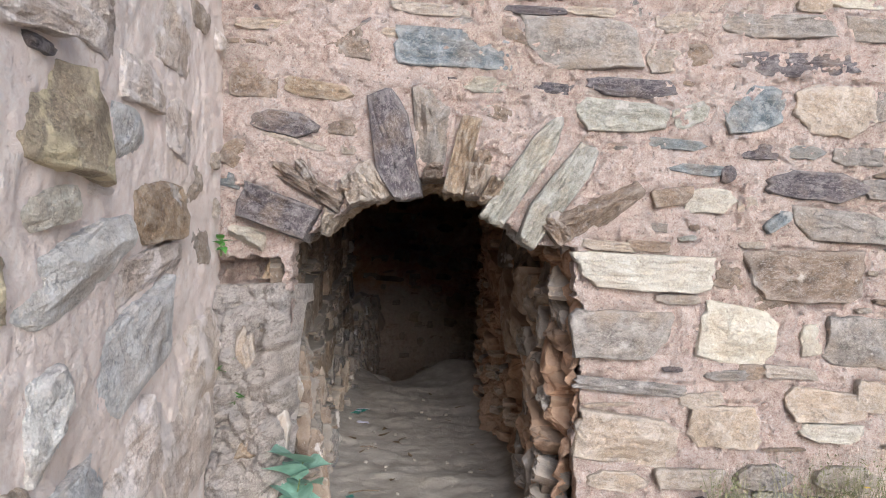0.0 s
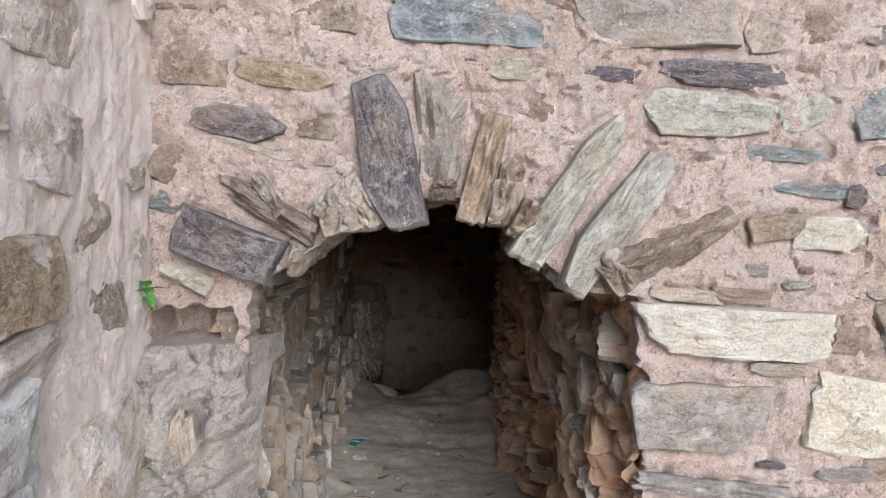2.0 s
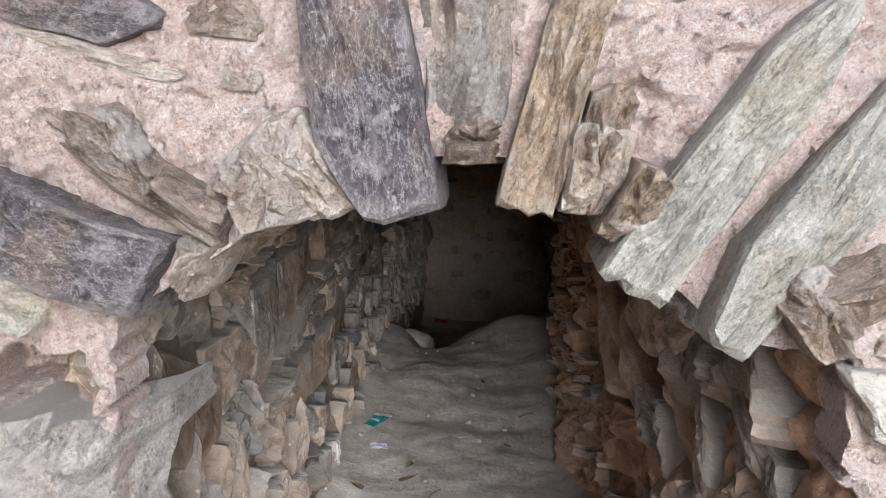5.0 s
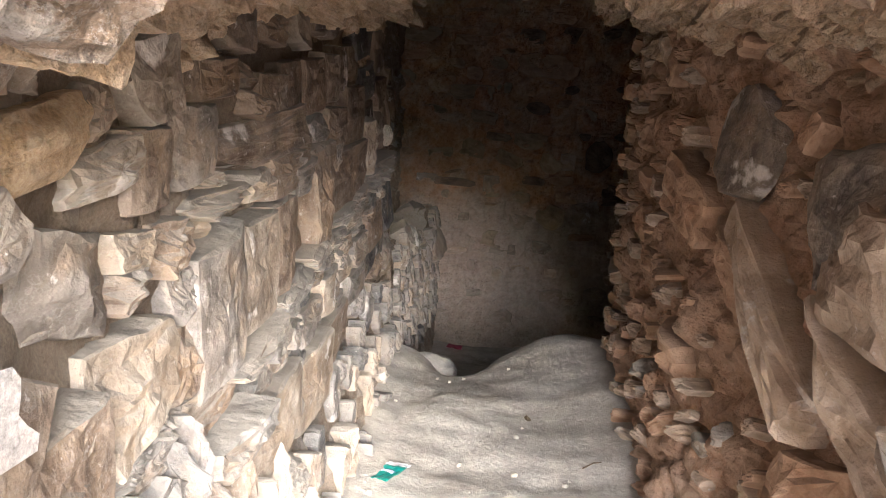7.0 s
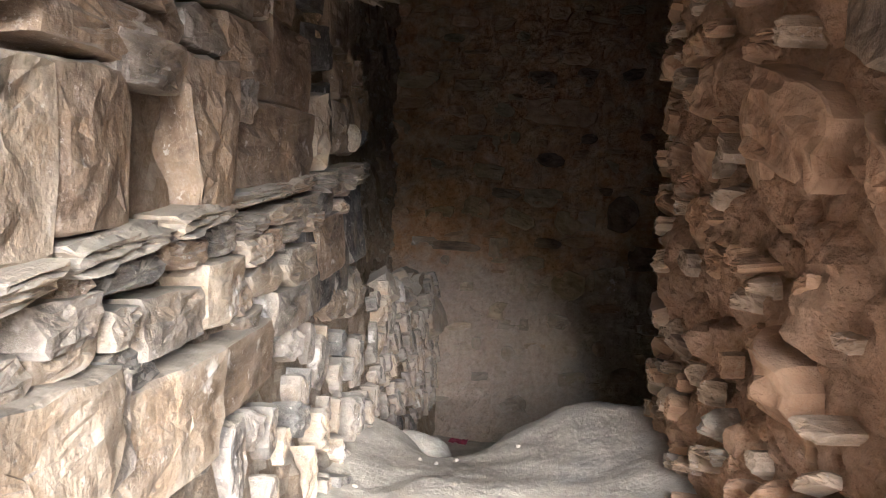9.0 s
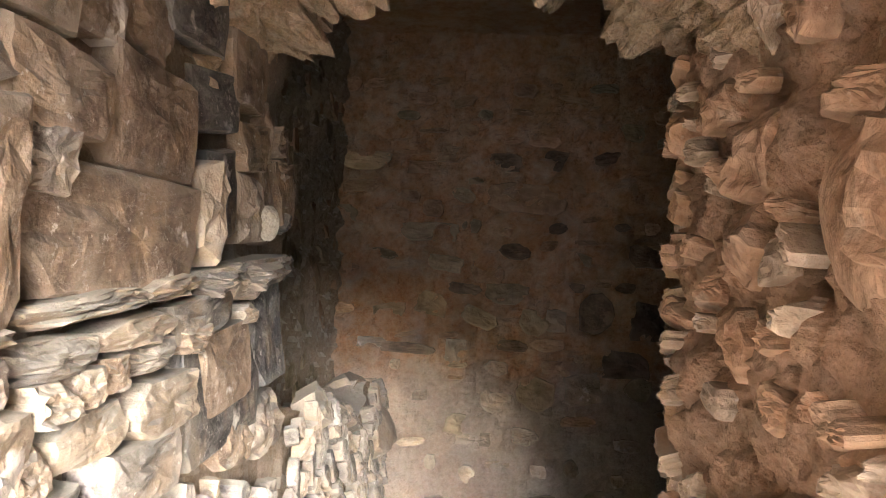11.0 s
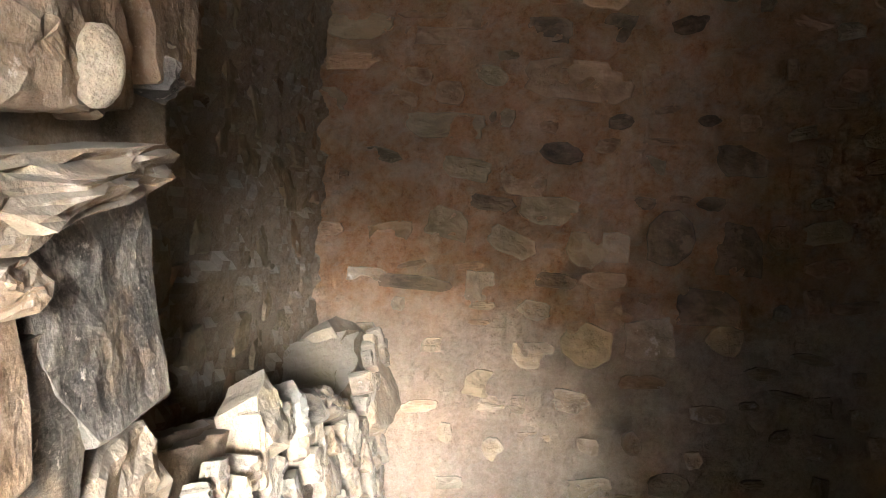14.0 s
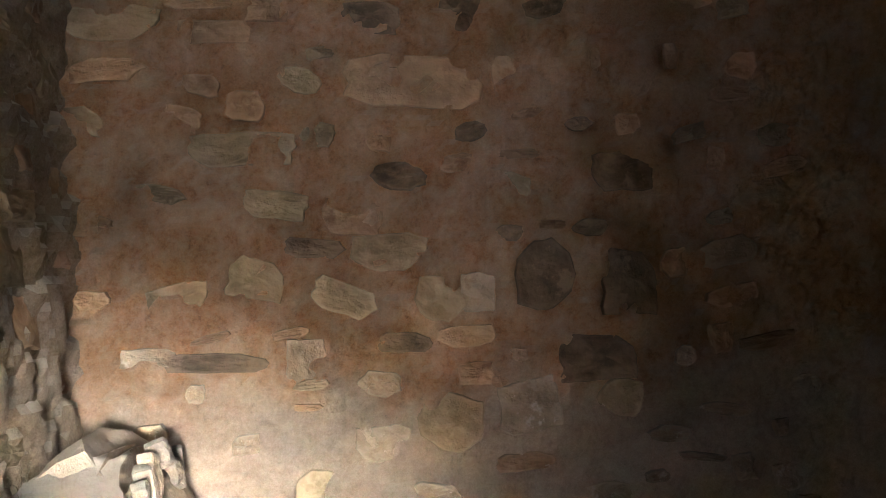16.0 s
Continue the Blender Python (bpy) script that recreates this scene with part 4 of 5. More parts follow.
right_stone(8.35, 0.62, 0.3, 0.24, RUB[0], -15, 0.14)
right_stone(9.2, 1.55, 0.3, 0.22, RUB[0], 8, 0.12)
right_stone(6.6, 1.52, 0.5, 0.16, RUB[0], 12, 0.16, "slab")

# rough stones piled in the right reveal of the entrance
for i in range(15):
    z = -0.04 + 0.092 * i
    y = 5.34 + rng.uniform(0, 0.18)
    while y < 6.35:
        w, h = rng.uniform(0.14, 0.42), rng.uniform(0.07, 0.17)
        # red-brown stones, picked darker still to stand in for the reveal's shade
        right_stone(y + w / 2, z + rng.uniform(-0.04, 0.04), w, h, rng.choice([RUB[2], RUB[0], MUDST[0], RUB[2]]), rng.uniform(-55, -10), rng.uniform(0.08, 0.22), rng.choice(["splinter", "block", "splinter", "block"]))
        y += w * rng.uniform(0.75, 1.05)
# the undersides of the arch stones
for i in range(48):
    x = -0.7 + 1.34 * (i % 16) / 15 + rng.uniform(-0.04, 0.04)
    y = (5.42, 5.5, 5.6)[i // 16] + rng.uniform(-0.05, 0.05)
    lean = (arch_top(x + 0.05) - arch_top(x - 0.05)) / 0.1
    stone(wall_front, (x, y, arch_top(x) + 0.085), (0.3, 1, 0), (lean * 0.6 - x * 0.5, rng.uniform(-0.2, 0.1), -1), rng.uniform(0.2, 0.3), rng.uniform(0.1, 0.18), rng.uniform(0.07, 0.15), rng.choice([VAULT, BROWNST, RUB[0], RUB[1], BROWNST] if i > 15 else [TAN, GREY, BROWNST]), rng.choice(["block", "splinter", "slab"]), rng.uniform(-25, 25), "soffit_stone")
# chips along the rest of that wall, small and pale towards its foot
for i in range(420):
    y, z = rng.uniform(5.4, 10.02), rng.uniform(-0.02, 1.95)
    low = z < 0.75 and y > 7.2
    w, h = (rng.uniform(0.05, 0.13), rng.uniform(0.04, 0.09)) if low or rng.random() < 0.55 else (rng.uniform(0.12, 0.3), rng.uniform(0.08, 0.2))
    if len(taken["right"]) < 230 and free_spot("right", y, z, w, h, 0.01):
        taken["right"].pop()
        right_stone(y, z, w, h, rng.choice([RUB[1], TUN[2], RUB[0], RUB[1]] if low else RUB[:2] + [RUB[0]]), rng.uniform(-60, 60), rng.uniform(0.06, 0.13), rng.choice(["block", "splinter", "block"]))
# a ragged edge of stones where the passage opens into the chamber
for i in range(24):
    z = 0.1 + 0.083 * i + rng.uniform(-0.02, 0.02)
    stone(wall_right, (right_x(THROAT_R, z) + 0.05, THROAT_R - 0.02, z), (0, -1, 0.1), (-1, rng.uniform(0.3, 0.7), rng.uniform(-0.1, 0.2)), rng.uniform(0.14, 0.22), rng.uniform(0.06, 0.1), rng.uniform(0.1, 0.17), rng.choice(RUB[:2]), rng.choice(["cobble", "ashlar"]), rng.uniform(-20, 20))
    if 1.45 < z < 1.9:
        stone(wall_left, (left_x(THROAT_L, z) - 0.03, THROAT_L - 0.03, z), (0, 1, 0.1), (1, 0.4, rng.uniform(-0.1, 0.2)), rng.uniform(0.12, 0.2), rng.uniform(0.06, 0.1), rng.uniform(0.08, 0.13), rng.choice(TUN), "block", rng.uniform(-10, 10))

# the level courses of the left wall, above and below its ledge
for low, high, wmin, wmax, d0 in ((0.0, 0.11, 0.16, 0.4, 0.15), (-0.11, 0.0, 0.14, 0.36, 0.12), (-0.2, -0.11, 0.12, 0.3, 0.13), (-0.32, -0.2, 0.14, 0.34, 0.11), (-0.42, -0.32, 0.1, 0.3, 0.14),
                                  (0.11, 0.4, 0.2, 0.45, 0.1), (0.4, 0.54, 0.16, 0.4, 0.12), (0.54, 0.78, 0.2, 0.45, 0.1)):
    y = (7.1 if low < 0.1 else 5.5) + rng.uniform(0, 0.1)
    if low >= 0.0:
        low, high = low - 0.11 * (low == 0.0), high - 0.11 * (low == 0.0)
    while y < 10.35:
        w = rng.uniform(wmin, wmax)
        z, h = ledge_z(y + w / 2) + (low + high) / 2, (high - low) * rng.uniform(0.82, 0.97)
        if (low, high) != (-0.11, 0.0) or d0 > 0.13:
            if z + h / 2 < spring_z(y) + 0.2 and free_spot("left", y + w / 2, z, w * 0.8, h * 0.8, -0.03):
                taken["left"].pop()
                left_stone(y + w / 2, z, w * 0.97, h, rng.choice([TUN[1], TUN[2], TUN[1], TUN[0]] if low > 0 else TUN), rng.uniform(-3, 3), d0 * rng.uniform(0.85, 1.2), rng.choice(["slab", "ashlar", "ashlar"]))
        y += w

# long stones leaning inwards along the first stretch of the left wall
for i in range(900):
    y, z = rng.uniform(5.45, 7.3), rng.uniform(-0.05, 1.3)
    w, h, a = rng.uniform(0.16, 0.42) + 0.1 * (y < 6), rng.uniform(0.05, 0.11), rng.uniform(66, 98) if y < 6 else rng.uniform(38, 72)
    if len(taken["left"]) < 330 and z < (1.25 if y < 6.4 else 0.8) and free_spot("left", y, z, w * 0.55, h + 0.05, -0.015):
        taken["left"].pop()
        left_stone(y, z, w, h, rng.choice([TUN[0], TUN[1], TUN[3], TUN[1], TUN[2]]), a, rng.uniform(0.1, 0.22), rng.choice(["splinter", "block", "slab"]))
        taken["left"][-1] = (y, z, w * 0.55, h + 0.05)

# coursed stones of the left wall: upright splinters low down and far in, flat courses near the ledge, large blocks above it
for i in range(1500):
    y, z = rng.uniform(5.32, 10.4), rng.uniform(-0.06, 1.95)
    top = ledge_z(y)
    if z > top + 0.06:
        w, h, d, k = rng.uniform(0.16, 0.42), rng.uniform(0.10, 0.3), rng.uniform(0.09, 0.13), "ashlar"
        if z + h / 2 > spring_z(y) + 0.25 or z - h / 2 < top - 0.02:
            continue
        m = rng.choice([TUN[1], TUN[1], TUN[2], TUN[0]])
    elif z > top - 0.3 or y < 7.6:
        w, h, d, k = rng.uniform(0.1, 0.3), rng.uniform(0.05, 0.11), rng.uniform(0.1, 0.2), rng.choice(["slab", "block"])
        m = rng.choice(TUN)
    else:
        w, h, d, k = rng.uniform(0.05, 0.13), rng.uniform(0.1, 0.26), rng.uniform(0.06, 0.13), "splinter"
        m = rng.choice([TUN[0], TUN[2], TUN[0], TUN[3]])
    if len(taken["left"]) < 560 and not (y > 9.55 and z > 0.72) and free_spot("left", y, z, w, h, -0.004):
        taken["left"].pop()
        left_stone(y, z, w, h, m, rng.uniform(-32, 6) if k == "splinter" else rng.uniform(-8, 8), d, k)

# stones that close the first stretch of the left wall
for i in range(900):
    y, z = rng.uniform(5.4, 7.6), rng.uniform(0.5, 1.66)
    w, h = rng.uniform(0.12, 0.34), rng.uniform(0.06, 0.2)
    if len(taken["left"]) < 640 and free_spot("left", y, z, w * 0.8, h * 0.8, -0.02):
        taken["left"].pop()
        left_stone(y, z, w, h, rng.choice([TUN[1], TUN[2], TUN[0], TUN[1]]), rng.uniform(-14, 10), rng.uniform(0.08, 0.13), rng.choice(["slab", "ashlar", "block"]))

# thin flakes and small stones that fill the mortar of the outer walls
for i in range(2600):
    x, z = rng.uniform(-1.0, 2.9), rng.uniform(0.0, 3.1)
    w = rng.uniform(0.05, 0.3)
    h = rng.uniform(0.02, 0.05) if rng.random() < 0.7 else rng.uniform(0.05, 0.12)
    if in_opening(x, z - h) or in_opening(x - w / 2, z) or in_opening(x + w / 2, z) or len(taken["front"]) > 330 or (x > -0.9 and x < 0.85 and z < 1.45):
        continue
    if free_spot("front", x, z, w, h, 0.012):
        taken["front"].pop()
        front_stone(x, z, w, h, rng.choice([GREY, BROWNST, TAN, SLATE, TAN, GREEN]), rng.uniform(-7, 7), rng.uniform(0.035, 0.05), rng.choice(["slab", "splinter", "splinter"]))
for i in range(500):
    y, z = rng.uniform(1.8, 5.1), rng.uniform(0.0, 3.1)
    w, h = rng.uniform(0.06, 0.22), rng.uniform(0.03, 0.12)
    if len(taken["side"]) < 62 and free_spot("side", y, z, w, h, 0.03):
        taken["side"].pop()
        side_stone(y, z, w, h, rng.choice([WASHED, WASHED, TAN, SHEEN, TAN]), rng.uniform(-8, 14), rng.uniform(0.04, 0.08), rng.choice(["block", "slab"]))

# the mortar is raked back round the stones of the entrance wall
flat = np.empty(len(wall_front.data.vertices) * 3)
wall_front.data.vertices.foreach_get("co", flat)
co = flat.reshape(-1, 3)
push = np.zeros(len(co))
for x, z, w, h, a in bedded:
    dx, dz = co[:, 0] - x, co[:, 2] - z
    out = np.maximum(abs(dx * math.cos(a) + dz * math.sin(a)) - w / 2, abs(dz * math.cos(a) - dx * math.sin(a)) - h / 2)
    push = np.maximum(push, np.clip(1 - (out - 0.002) / 0.016, 0, 1) * rng.uniform(0.0, 0.024))
co[:, 1] += push
wall_front.data.vertices.foreach_set("co", co.ravel())
wall_front.data.update()

# the broken corner below the small recess
for i in range(16):
    x, z = -1.15 + 0.34 * (i % 6) / 5 + rng.uniform(-0.03, 0.03), 0.14 + 0.33 * (i // 6) + rng.uniform(-0.08, 0.08)
    stone(wall_front, (x, FRONT - 0.09, z), (1, rng.uniform(-0.3, 0.3), 0), (rng.uniform(-0.1, 0.6), -1, rng.uniform(0, 0.3)), rng.uniform(0.28, 0.46), rng.uniform(0.06, 0.13), rng.uniform(0.05, 0.1), rng.choice([DUSTY, TAN, GREY, DUSTY, OCHRE]), rng.choice(["splinter", "slab"]), rng.uniform(66, 100))

# far chamber wall: small stones among the large
for i in range(500):
    x, z = rng.uniform(-1.4, 1.9), rng.uniform(-0.45, 3.2)
    w, h = rng.uniform(0.07, 0.3), rng.uniform(0.04, 0.16)
    if len(taken["back"]) < 150 and free_spot("back", x, z, w, h, 0.02):
        taken["back"].pop()
        # below 0.95 paler stones carry on the painted daylight band
        back_stone(x, z, w, h, rng.choice([TUN[2], RUB[1], TUN[2]] if z < 0.95 else [MUDST[0], MUDST[1], MUDST[0], RUB[0]]), rng.uniform(-14, 14), rng.uniform(0.03, 0.05), rng.choice(["block", "splinter", "cobble"]))
for i in range(400):
    y, z = rng.uniform(10.5, 13.75), rng.uniform(0.4, 3.0)
    w, h = rng.uniform(0.12, 0.34), rng.uniform(0.08, 0.26)
    if len(taken["chamber"]) < 150 and free_spot("chamber", y, z, w, h, -0.01):
        stone(wall_chamber_left, (-1.445, y, z), (0, 1, 0), (1, rng.uniform(-0.1, 0.1), rng.uniform(-0.05, 0.1)), w, h, rng.uniform(0.03, 0.06), rng.choice([MUDST[1], MUDST[0], MUDST[1]]), rng.choice(["block", "slab", "block"]), rng.uniform(-6, 6))


# ---- the broken-down wall along the chamber's side ----
def low_top(y):
    return lerp_table(y, [(10.4, 0.82), (11.2, 0.74), (11.9, 0.64), (12.3, 0.5), (12.7, 0.58), (13.1, 0.8), (13.5, 0.76), (13.9, 0.6)])


def low_place(y, a):
    """a: 0 to 1 up the face, 1 to 2 back over the top."""
    top = low_top(y)
    x, z = (-1.0 - 0.04 * a, -1.1 + (top + 1.1) * a) if a < 1 else (-1.04 - 0.46 * (a - 1), top - 0.12 * (a - 1))
    if 0.85 < a < 1.15:
        x, z = x - 0.03, z - 0.03
    p = (x, y, z)
    return (x + 0.03 * lumps(p, 6) + 0.03 * fbm(p, 5), y, z + 0.02 * fbm(p, 7))


bm = sheet(steps(10.3, 13.85, 0.04), steps(0, 2, 1 / 28), low_place)
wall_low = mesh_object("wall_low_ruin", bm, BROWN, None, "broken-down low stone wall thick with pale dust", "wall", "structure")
for i in range(700):
    y = rng.uniform(10.45, 13.75)
    z = rng.uniform(-0.35, low_top(y) - 0.04)
    w, h = rng.uniform(0.05, 0.12), rng.uniform(0.08, 0.22)
    if len(taken["low"]) < 150 and free_spot("low", y, z, w, h, -0.005):
        stone(wall_low, (-1.0, y, z), (0, 1, 0), (1, rng.uniform(-0.3, 0.3), rng.uniform(0, 0.3)), w, h, rng.uniform(0.04, 0.1), rng.choice([TUN[0], TUN[2], TUN[0]]), rng.choice(["splinter", "cobble", "splinter"]), rng.uniform(-20, 20))
for y, w, h, m in ((11.05, 0.3, 0.2, TUN[2]), (11.35, 0.2, 0.16, TUN[0]), (11.6, 0.24, 0.14, TUN[0]), (11.85, 0.16, 0.13, TUN[2]), (12.05, 0.14, 0.1, TUN[0]), (11.7, 0.14, 0.1, TUN[2])):
    stone(wall_low, (-1.03, y, low_top(y) - 0.03), (0, 1, rng.uniform(-0.2, 0.2)), (1, rng.uniform(-0.4, 0.4), 0.5), w, h, 0.13, m, rng.choice(["cobble", "splinter"]), rng.uniform(-30, 30))
stone(wall_low, (-1.12, 13.3, 0.5), (0, 1, 0), (1, -0.3, 0.4), 0.75, 0.75, 0.24, TUN[2], "cobble", 10)


# ---- plants ----
LEAF = material("blue_green_leaf", plain_build((0.16, 0.28, 0.21), (0.26, 0.42, 0.33), 14), 0.45)
SPRIG = material("bright_green_leaf", plain_build((0.07, 0.20, 0.04), (0.14, 0.32, 0.07), 18), 0.5)
STEM = material("green_stem", plain_build((0.12, 0.16, 0.06), (0.2, 0.22, 0.1), 20), 0.6)
DRYGRASS = material("dry_grass", plain_build((0.14, 0.15, 0.07), (0.32, 0.29, 0.16), 9), 0.8)
YELLOW = material("yellow_petal", plain_build((0.6, 0.42, 0.05), (0.75, 0.55, 0.1), 20), 0.6)


def tube(points, r0, r1, sides=6):
    bm = bmesh.new()
    rings = []
    for i, p in enumerate(points):
        p = Vector(p)
        t = (Vector(points[min(i + 1, len(points) - 1)]) - Vector(points[max(i - 1, 0)])).normalized()
        q = t.to_track_quat('Z', 'Y')
        r = r0 + (r1 - r0) * i / (len(points) - 1)
        rings.append([bm.verts.new(p + q @ Vector((r * math.cos(2 * math.pi * k / sides), r * math.sin(2 * math.pi * k / sides), 0))) for k in range(sides)])
    for a, b in zip(rings, rings[1:]):
        for k in range(sides):
            bm.faces.new((a[k], a[(k + 1) % sides], b[(k + 1) % sides], b[k]))
    bm.faces.new(rings[0][::-1])
    bm.faces.new(rings[-1])
    return bm


def leaf_bm(length, width, tail, droop):
    """A leaf along +y from its stalk, folded along the midrib; tail: how drawn-out its tip is."""
    bm = bmesh.new()
    rows = []
    n = 9
    for i in range(n + 1):
        t = i / n
        half = width / 2 * (math.sin(math.pi * min(1, t * 1.05) ** (0.62)) ** (1.0 + tail * t * 1.6)) if 0 < i < n else 0.0
        y, z = t * length, -droop * t * t * length
        row = [bm.verts.new((s * half, y - (0.08 * length * abs(s) if t < 0.3 else 0), z + abs(s) * half * 0.35)) for s in ((-1, -0.5, 0, 0.5, 1) if half else (0,))]
        rows.append(row)
    for a, b in zip(rows, rows[1:]):
        if len(a) == 1:
            a = a * 5
        if len(b) == 1:
            b = b * 5
        for k in range(4):
            f = list(dict.fromkeys((a[k], a[k + 1], b[k + 1], b[k])))
            if len(f) > 2:
                bm.faces.new(f)
    for f in list(bm.faces):
        f.smooth = True
    return bm


def plant(name, place, label, category, mat, leaves, height, length, width, tail, seed, lean=(0, -0.3)):
    r = random.Random(seed)
    base = tagged(new(name), label, category)
    base.matrix_basis = pose(*place)
    top = (lean[0] * height, lean[1] * height, height)
    part("stem", tube([(0, 0, -0.01), (top[0] * 0.3, top[1] * 0.2, height * 0.5), top], 0.006, 0.003), STEM, base)
    for i in range(leaves):
        t = 0.25 + 0.75 * (i + 0.5) / leaves
        ob = part("leaf", leaf_bm(length * r.uniform(0.75, 1.1), width * r.uniform(0.8, 1.1), tail, r.uniform(0.1, 0.4)), mat, base)
        ob.matrix_basis = pose(top[0] * t * 0.8, top[1] * t * 0.8, height * t, r.uniform(-25, 45), r.uniform(-25, 25), i * 137 + r.uniform(-25, 25) + 90)
    return base


plant("fig_seedling", (-0.72, 5.08, -0.08), "young fig seedling with heart-shaped blue-green leaves at the wall foot", "plant", LEAF, 12, 0.48, 0.23, 0.22, 0.35, 3, (0.15, -0.2))
plant("wall_sprig", (-1.10, 5.09, 1.415), "small green sprig rooted above the wall recess", "plant", SPRIG, 7, 0.08, 0.075, 0.045, 0.3, 4, (0.1, -0.6))
plant("wall_sprig", (-1.07, 5.06, 0.80), "small green sprig growing out of the broken corner", "plant", SPRIG, 5, 0.07, 0.075, 0.05, 0.3, 5, (0.2, -0.8))
plant("wall_sprig", (-1.01, 5.05, 0.66), "small green sprig growing out of the broken corner", "plant", SPRIG, 5, 0.06, 0.08, 0.055, 0.3, 6, (0.2, -0.8))


def grass_tuft(place, spread, height, count, seed, label):
    r = random.Random(seed)
    bm = bmesh.new()
    for i in range(count):
        a, d = r.uniform(0, 6.3), spread * r.random() ** 0.7
        x, y = d * math.cos(a), d * 0.45 * math.sin(a)
        h, lx, ly = height * r.uniform(0.45, 1.0), r.uniform(-0.12, 0.12), r.uniform(-0.12, 0.04)
        w = r.uniform(0.002, 0.004)
        side = Vector((math.cos(a), math.sin(a), 0)) * w
        rows = []
        for t in (0, 0.35, 0.7, 1):
            c = Vector((x + lx * t * t, y + ly * t * t, h * t))
            rows.append((bm.verts.new(c - side * (1 - t * 0.9)), bm.verts.new(c + side * (1 - t * 0.9))))
        for p, q in zip(rows, rows[1:]):
            bm.faces.new((p[0], p[1], q[1], q[0]))
        if r.random() < 0.7:
            for k in range(4):
                c = Vector((x + lx * 0.7, y + ly * 0.7, h * r.uniform(0.35, 0.95))) + Vector((r.uniform(-0.02, 0.02), r.uniform(-0.02, 0.02), 0))
                e = Vector((r.uniform(-1, 1), r.uniform(-1, 1), r.uniform(-0.4, 0.8))).normalized() * r.uniform(0.015, 0.035)
                s = e.cross(Vector((r.uniform(-1, 1), r.uniform(-1, 1), 1))).normalized() * 0.005
                bm.faces.new((bm.verts.new(c), bm.verts.new(c + e * 0.5 + s), bm.verts.new(c + e), bm.verts.new(c + e * 0.5 - s)))
    ob = mesh_object("grass_tuft", bm, DRYGRASS, None, label, "grass", "stuff")
    ob.matrix_basis = pose(*place)
    return ob


grass_tuft((2.0, 5.02, -0.06), 0.30, 0.6, 240, 1, "dry weeds and grass at the foot of the wall")
grass_tuft((1.5, 5.05, -0.06), 0.12, 0.5, 130, 2, "thin dry weeds at the foot of the wall")
grass_tuft((2.35, 5.0, -0.06), 0.2, 0.5, 90, 3, "dry weeds and grass at the foot of the wall")
flower = tagged(new("weed_flower"), "small yellow flower on a thin weed stalk", "flower")
flower.matrix_basis = pose(2.09, 4.93, -0.06)
part("stalk", tube([(0, 0, 0), (0.01, 0, 0.2), (0.0, -0.02, 0.4)], 0.002, 0.0012, 5), STEM, flower)
for i in range(5):
    ob = part("petal", leaf_bm(0.022, 0.014, 0.1, 0.2), YELLOW, flower)
    ob.matrix_basis = pose(0, -0.02, 0.4, 20, 0, i * 72)

# ---- litter on the floor ----
TEAL = material("teal_foil", plain_build((0.01, 0.17, 0.14), (0.03, 0.26, 0.2), 30), 0.3)
FOIL = material("silver_foil", plain_build((0.45, 0.45, 0.46), (0.6, 0.6, 0.62), 30), 0.3)
LILAC = material("white_lilac_paper", plain_build((0.55, 0.52, 0.66), (0.75, 0.74, 0.8), 25), 0.6)
MAGENTA = material("magenta_wrapper", plain_build((0.2, 0.02, 0.05), (0.3, 0.04, 0.08), 25), 0.5)
DRYLEAF = material("dry_leaf", plain_build((0.10, 0.065, 0.035), (0.2, 0.14, 0.08), 30), 0.8)
PEBBLE = material("pale_pebble", plain_build((0.26, 0.23, 0.19), (0.38, 0.34, 0.29), 40), 0.9)


def crumpled(w, h, thick, waves, seed):
    bm = bmesh.new()
    nx, ny = 10, 8
    top = []
    for i in range(nx + 1):
        row = []
        for j in range(ny + 1):
            x, y = (i / nx - 0.5) * w, (j / ny - 0.5) * h
            row.append(bm.verts.new((x, y, thick + waves * (0.6 + fbm((x * 1.0, y, seed), 22, 3)))))
        top.append(row)
    for i in range(nx):
        for j in range(ny):
            bm.faces.new((top[i][j], top[i + 1][j], top[i + 1][j + 1], top[i][j + 1]))
    return bm


def thicken(ob, depth):
    m = ob.modifiers.new("thickness", 'SOLIDIFY')
    m.thickness = depth
    return ob


def on_floor(x, y, up=0.004):
    return (x, y, floor_z(x, y) + up)


packet = tagged(new("snack_packet"), "crumpled teal foil packet lying on the sand", "packet")
packet.matrix_basis = pose(*on_floor(-0.74, 8.50), 4, -5, -28)
thicken(part("sleeve", crumpled(0.12, 0.15, 0.006, 0.012, 1), TEAL, packet), 0.002)
seal = thicken(part("torn_seal", crumpled(0.12, 0.035, 0.008, 0.01, 2), FOIL, packet, "torn silver edge of the packet"), 0.002)
seal.location = (0, 0.09, 0.002)
bar = part("print", crumpled(0.07, 0.03, 0.0075, 0.012, 1), LILAC, packet, "pale printed bar")
bar.location = (0.0, 0.01, 0.0015)
paper = thicken(mesh_object("paper_scrap", crumpled(0.1, 0.075, 0.006, 0.012, 5), LILAC, None, "creased white and lilac scrap of paper on the sand", "paper"), 0.0015)
paper.matrix_basis = pose(*on_floor(-0.67, 8.22), 3, 4, 15)
scrap = thicken(mesh_object("foil_scrap", crumpled(0.05, 0.035, 0.005, 0.008, 7), TEAL, None, "small teal foil scrap on the sand", "scrap"), 0.0015)
scrap.matrix_basis = pose(*on_floor(-0.55, 6.2), 0, 0, 20)
wrapper = thicken(mesh_object("wrapper", crumpled(0.17, 0.06, 0.006, 0.02, 8), MAGENTA, None, "crumpled magenta wrapper on the low chamber floor", "wrapper"), 0.0015)
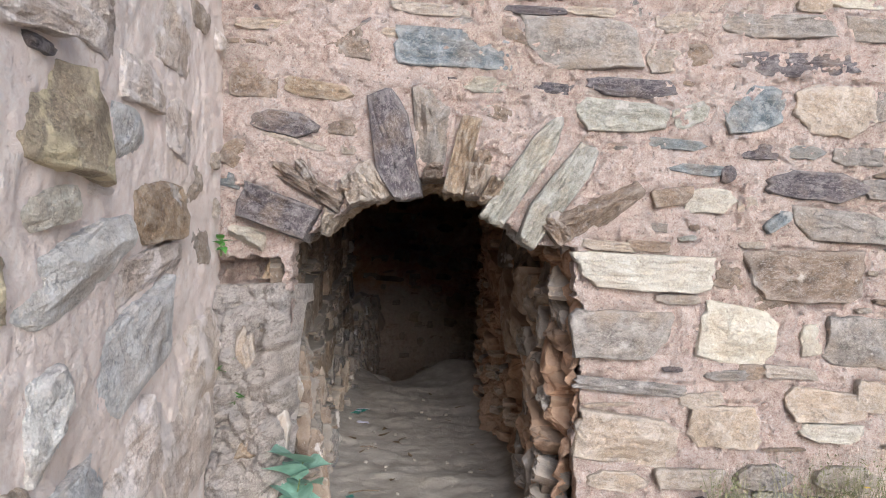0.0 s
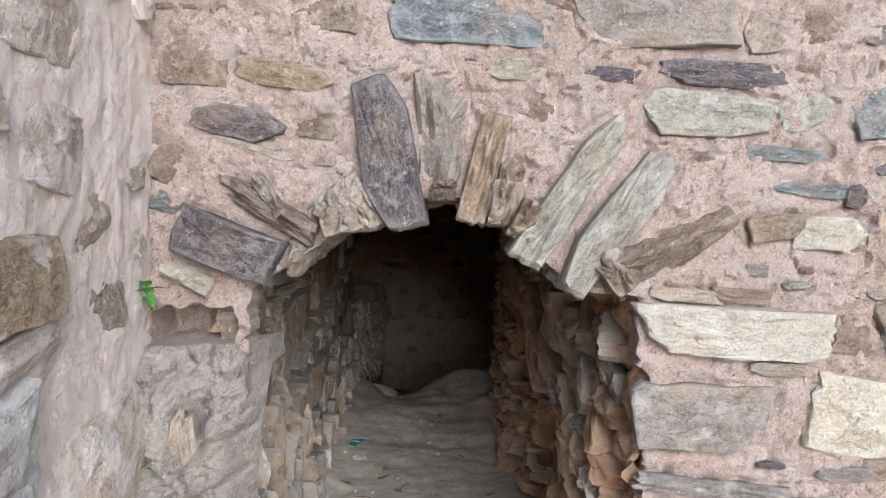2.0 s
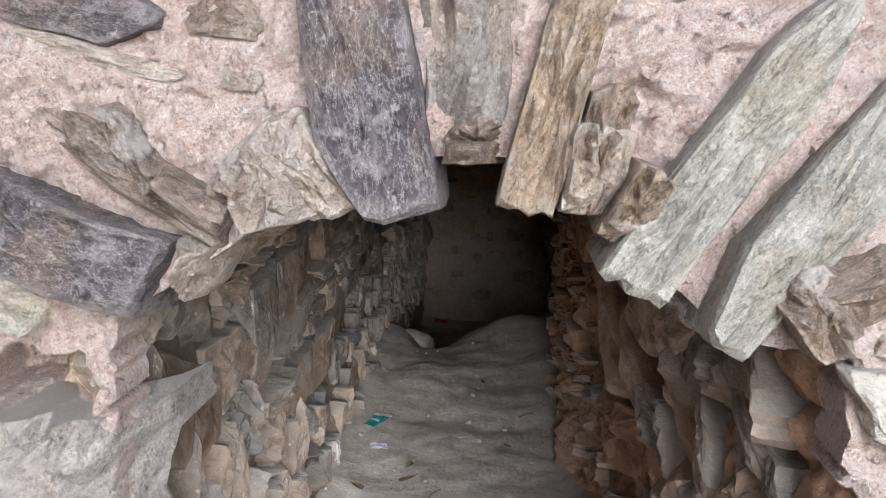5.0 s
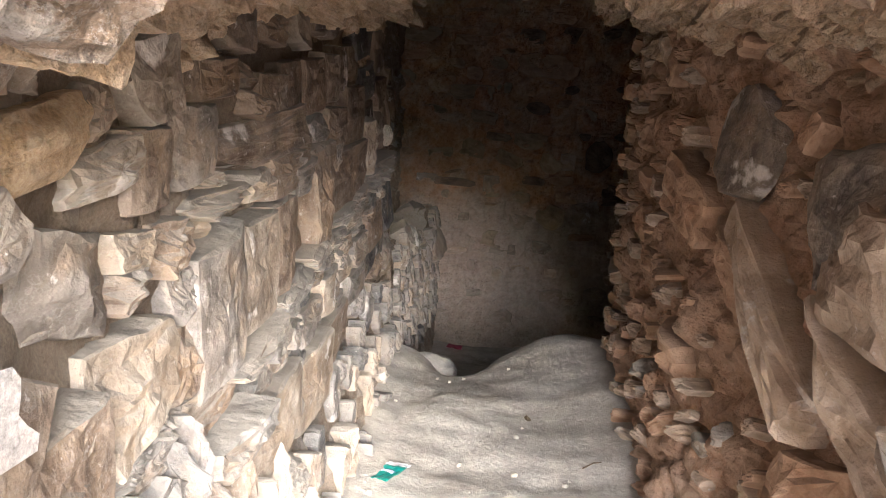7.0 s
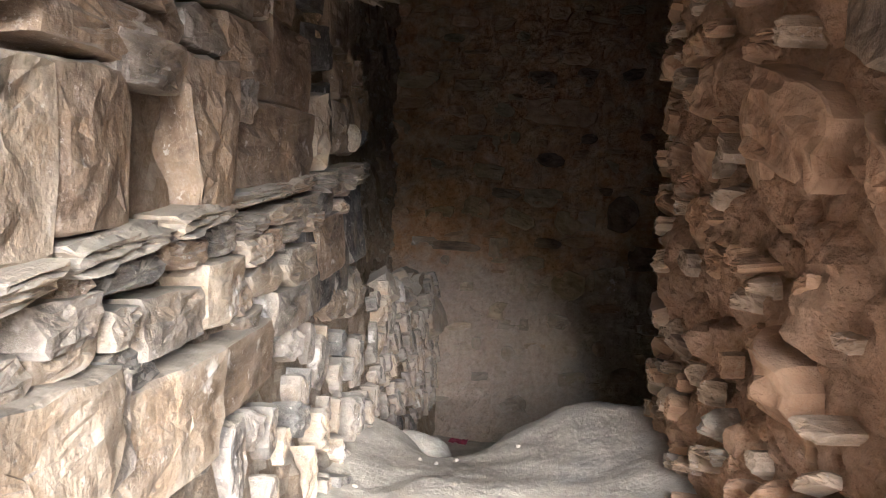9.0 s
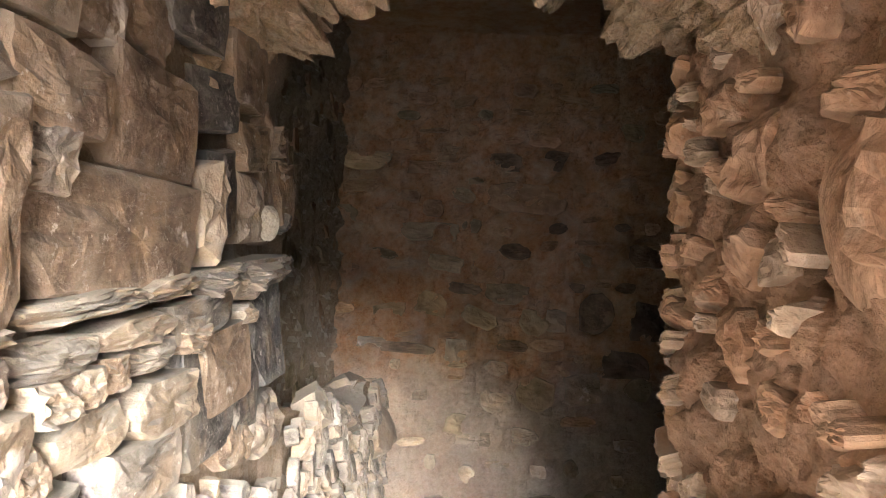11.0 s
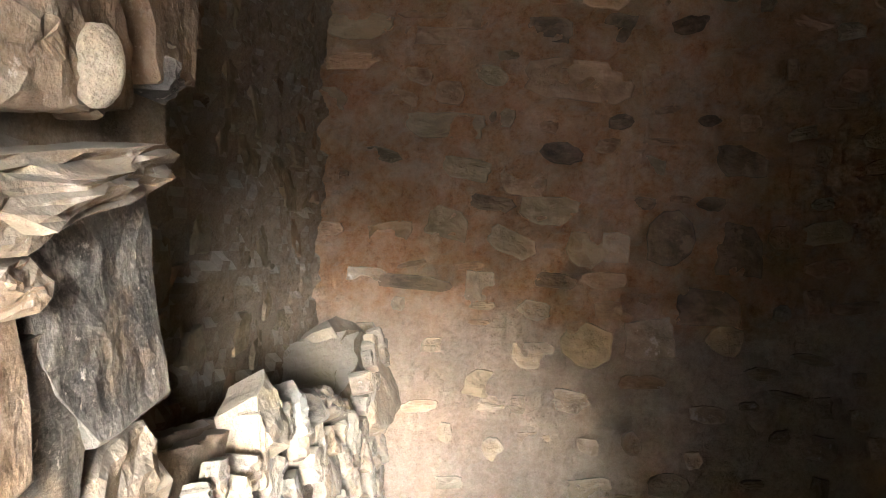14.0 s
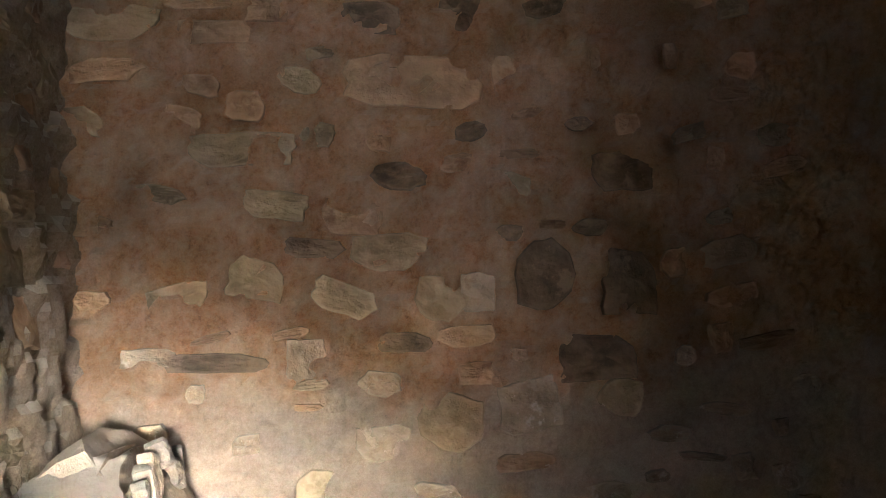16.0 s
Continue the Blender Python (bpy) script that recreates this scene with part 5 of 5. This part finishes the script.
wrapper.matrix_basis = pose(*on_floor(-0.74, 13.45, 0.02), 35, 0, -25)

r = random.Random(12)
for x, y, k in ((-0.68, 7.74, 1.2), (-0.50, 7.85, 1.4), (-0.37, 7.63, 1.0), (-0.6, 7.3, 0.8), (0.25, 7.6, 0.8), (-0.1, 9.2, 0.9), (-0.2, 7.2, 0.7), (-0.45, 8.05, 0.8), (0.1, 8.3, 0.7), (0.3, 6.9, 0.8), (-0.3, 6.6, 0.9)):
    ob = thicken(mesh_object("dry_leaf", leaf_bm(0.09 * k, 0.04 * k, 0.3, r.uniform(-0.4, 0.3)), DRYLEAF, None, "curled dry brown leaf on the sand", "leaf"), 0.001)
    ob.matrix_basis = pose(*on_floor(x, y, 0.01), r.uniform(-8, 8), r.uniform(-20, 20), r.uniform(0, 360))
    tagged(ob, group="dry leaves on the floor")
for x, y, a, n in ((-0.47, 6.3, 20, 0.2), (-0.3, 7.7, 70, 0.16), (-0.55, 7.5, -15, 0.14), (0.2, 8.7, 40, 0.15)):
    ob = mesh_object("twig", tube([(-n / 2, 0, 0.006), (0, 0.008, 0.014), (n / 2, -0.005, 0.008)], 0.004, 0.0025), DRYLEAF, None, "thin dry twig on the sand", "twig")
    ob.matrix_basis = pose(*on_floor(x, y, 0.002), 0, 0, a)
for i in range(46):
    x, y, s = r.uniform(-0.85, 0.5), r.uniform(5.5, 10.1), r.uniform(0.008, 0.022)
    if i < 2:
        x, y, s = ((-0.17, 8.62, 0.022), (-0.16, 8.99, 0.022))[i]
    ob = new("pebble", shape("cobble", i % 5, PEBBLE))
    ob.matrix_basis = Matrix.LocRotScale((x, y, floor_z(x, y) - 0.004), Euler((0, 0, r.uniform(0, 6))), (s * 1.5, s * 1.2, s))
    tagged(ob, "small pale pebble on the sand", "pebble", "pebbles on the floor")

# ---- loose rocks ----
def boulder(name, place, size, mat, label, category, seed, rough=0.12, parent=None):
    bm = bmesh.new()
    bmesh.ops.create_icosphere(bm, subdivisions=4, radius=1)
    for v in bm.verts:
        v.co *= 1 + rough * fbm(v.co + Vector((seed, 0, 0)), 1.3, 4)
        v.co = Vector((v.co.x * size[0], v.co.y * size[1], v.co.z * size[2]))
    ob = mesh_object(name, bm, mat, parent, label, category, "", True)
    ob.location = place
    return ob


boulder("rock", (-0.74, 10.42, -0.10), (0.19, 0.16, 0.13), SAND, "dust-covered rock in the gully of the floor", "rock", 1)
boulder("rock", (-0.70, 10.1, -0.06), (0.085, 0.075, 0.07), SAND, "small dust-covered rock beside the gully", "rock", 2)
boulder("rock", (-0.9, 10.15, -0.0), (0.11, 0.1, 0.07), SAND, "small dust-covered rock beside the gully", "rock", 3)
boulder("white_stone", (-1.02, 10.06, 1.475), (0.045, 0.04, 0.066), PALE, "", "", 5, 0.06, wall_left)
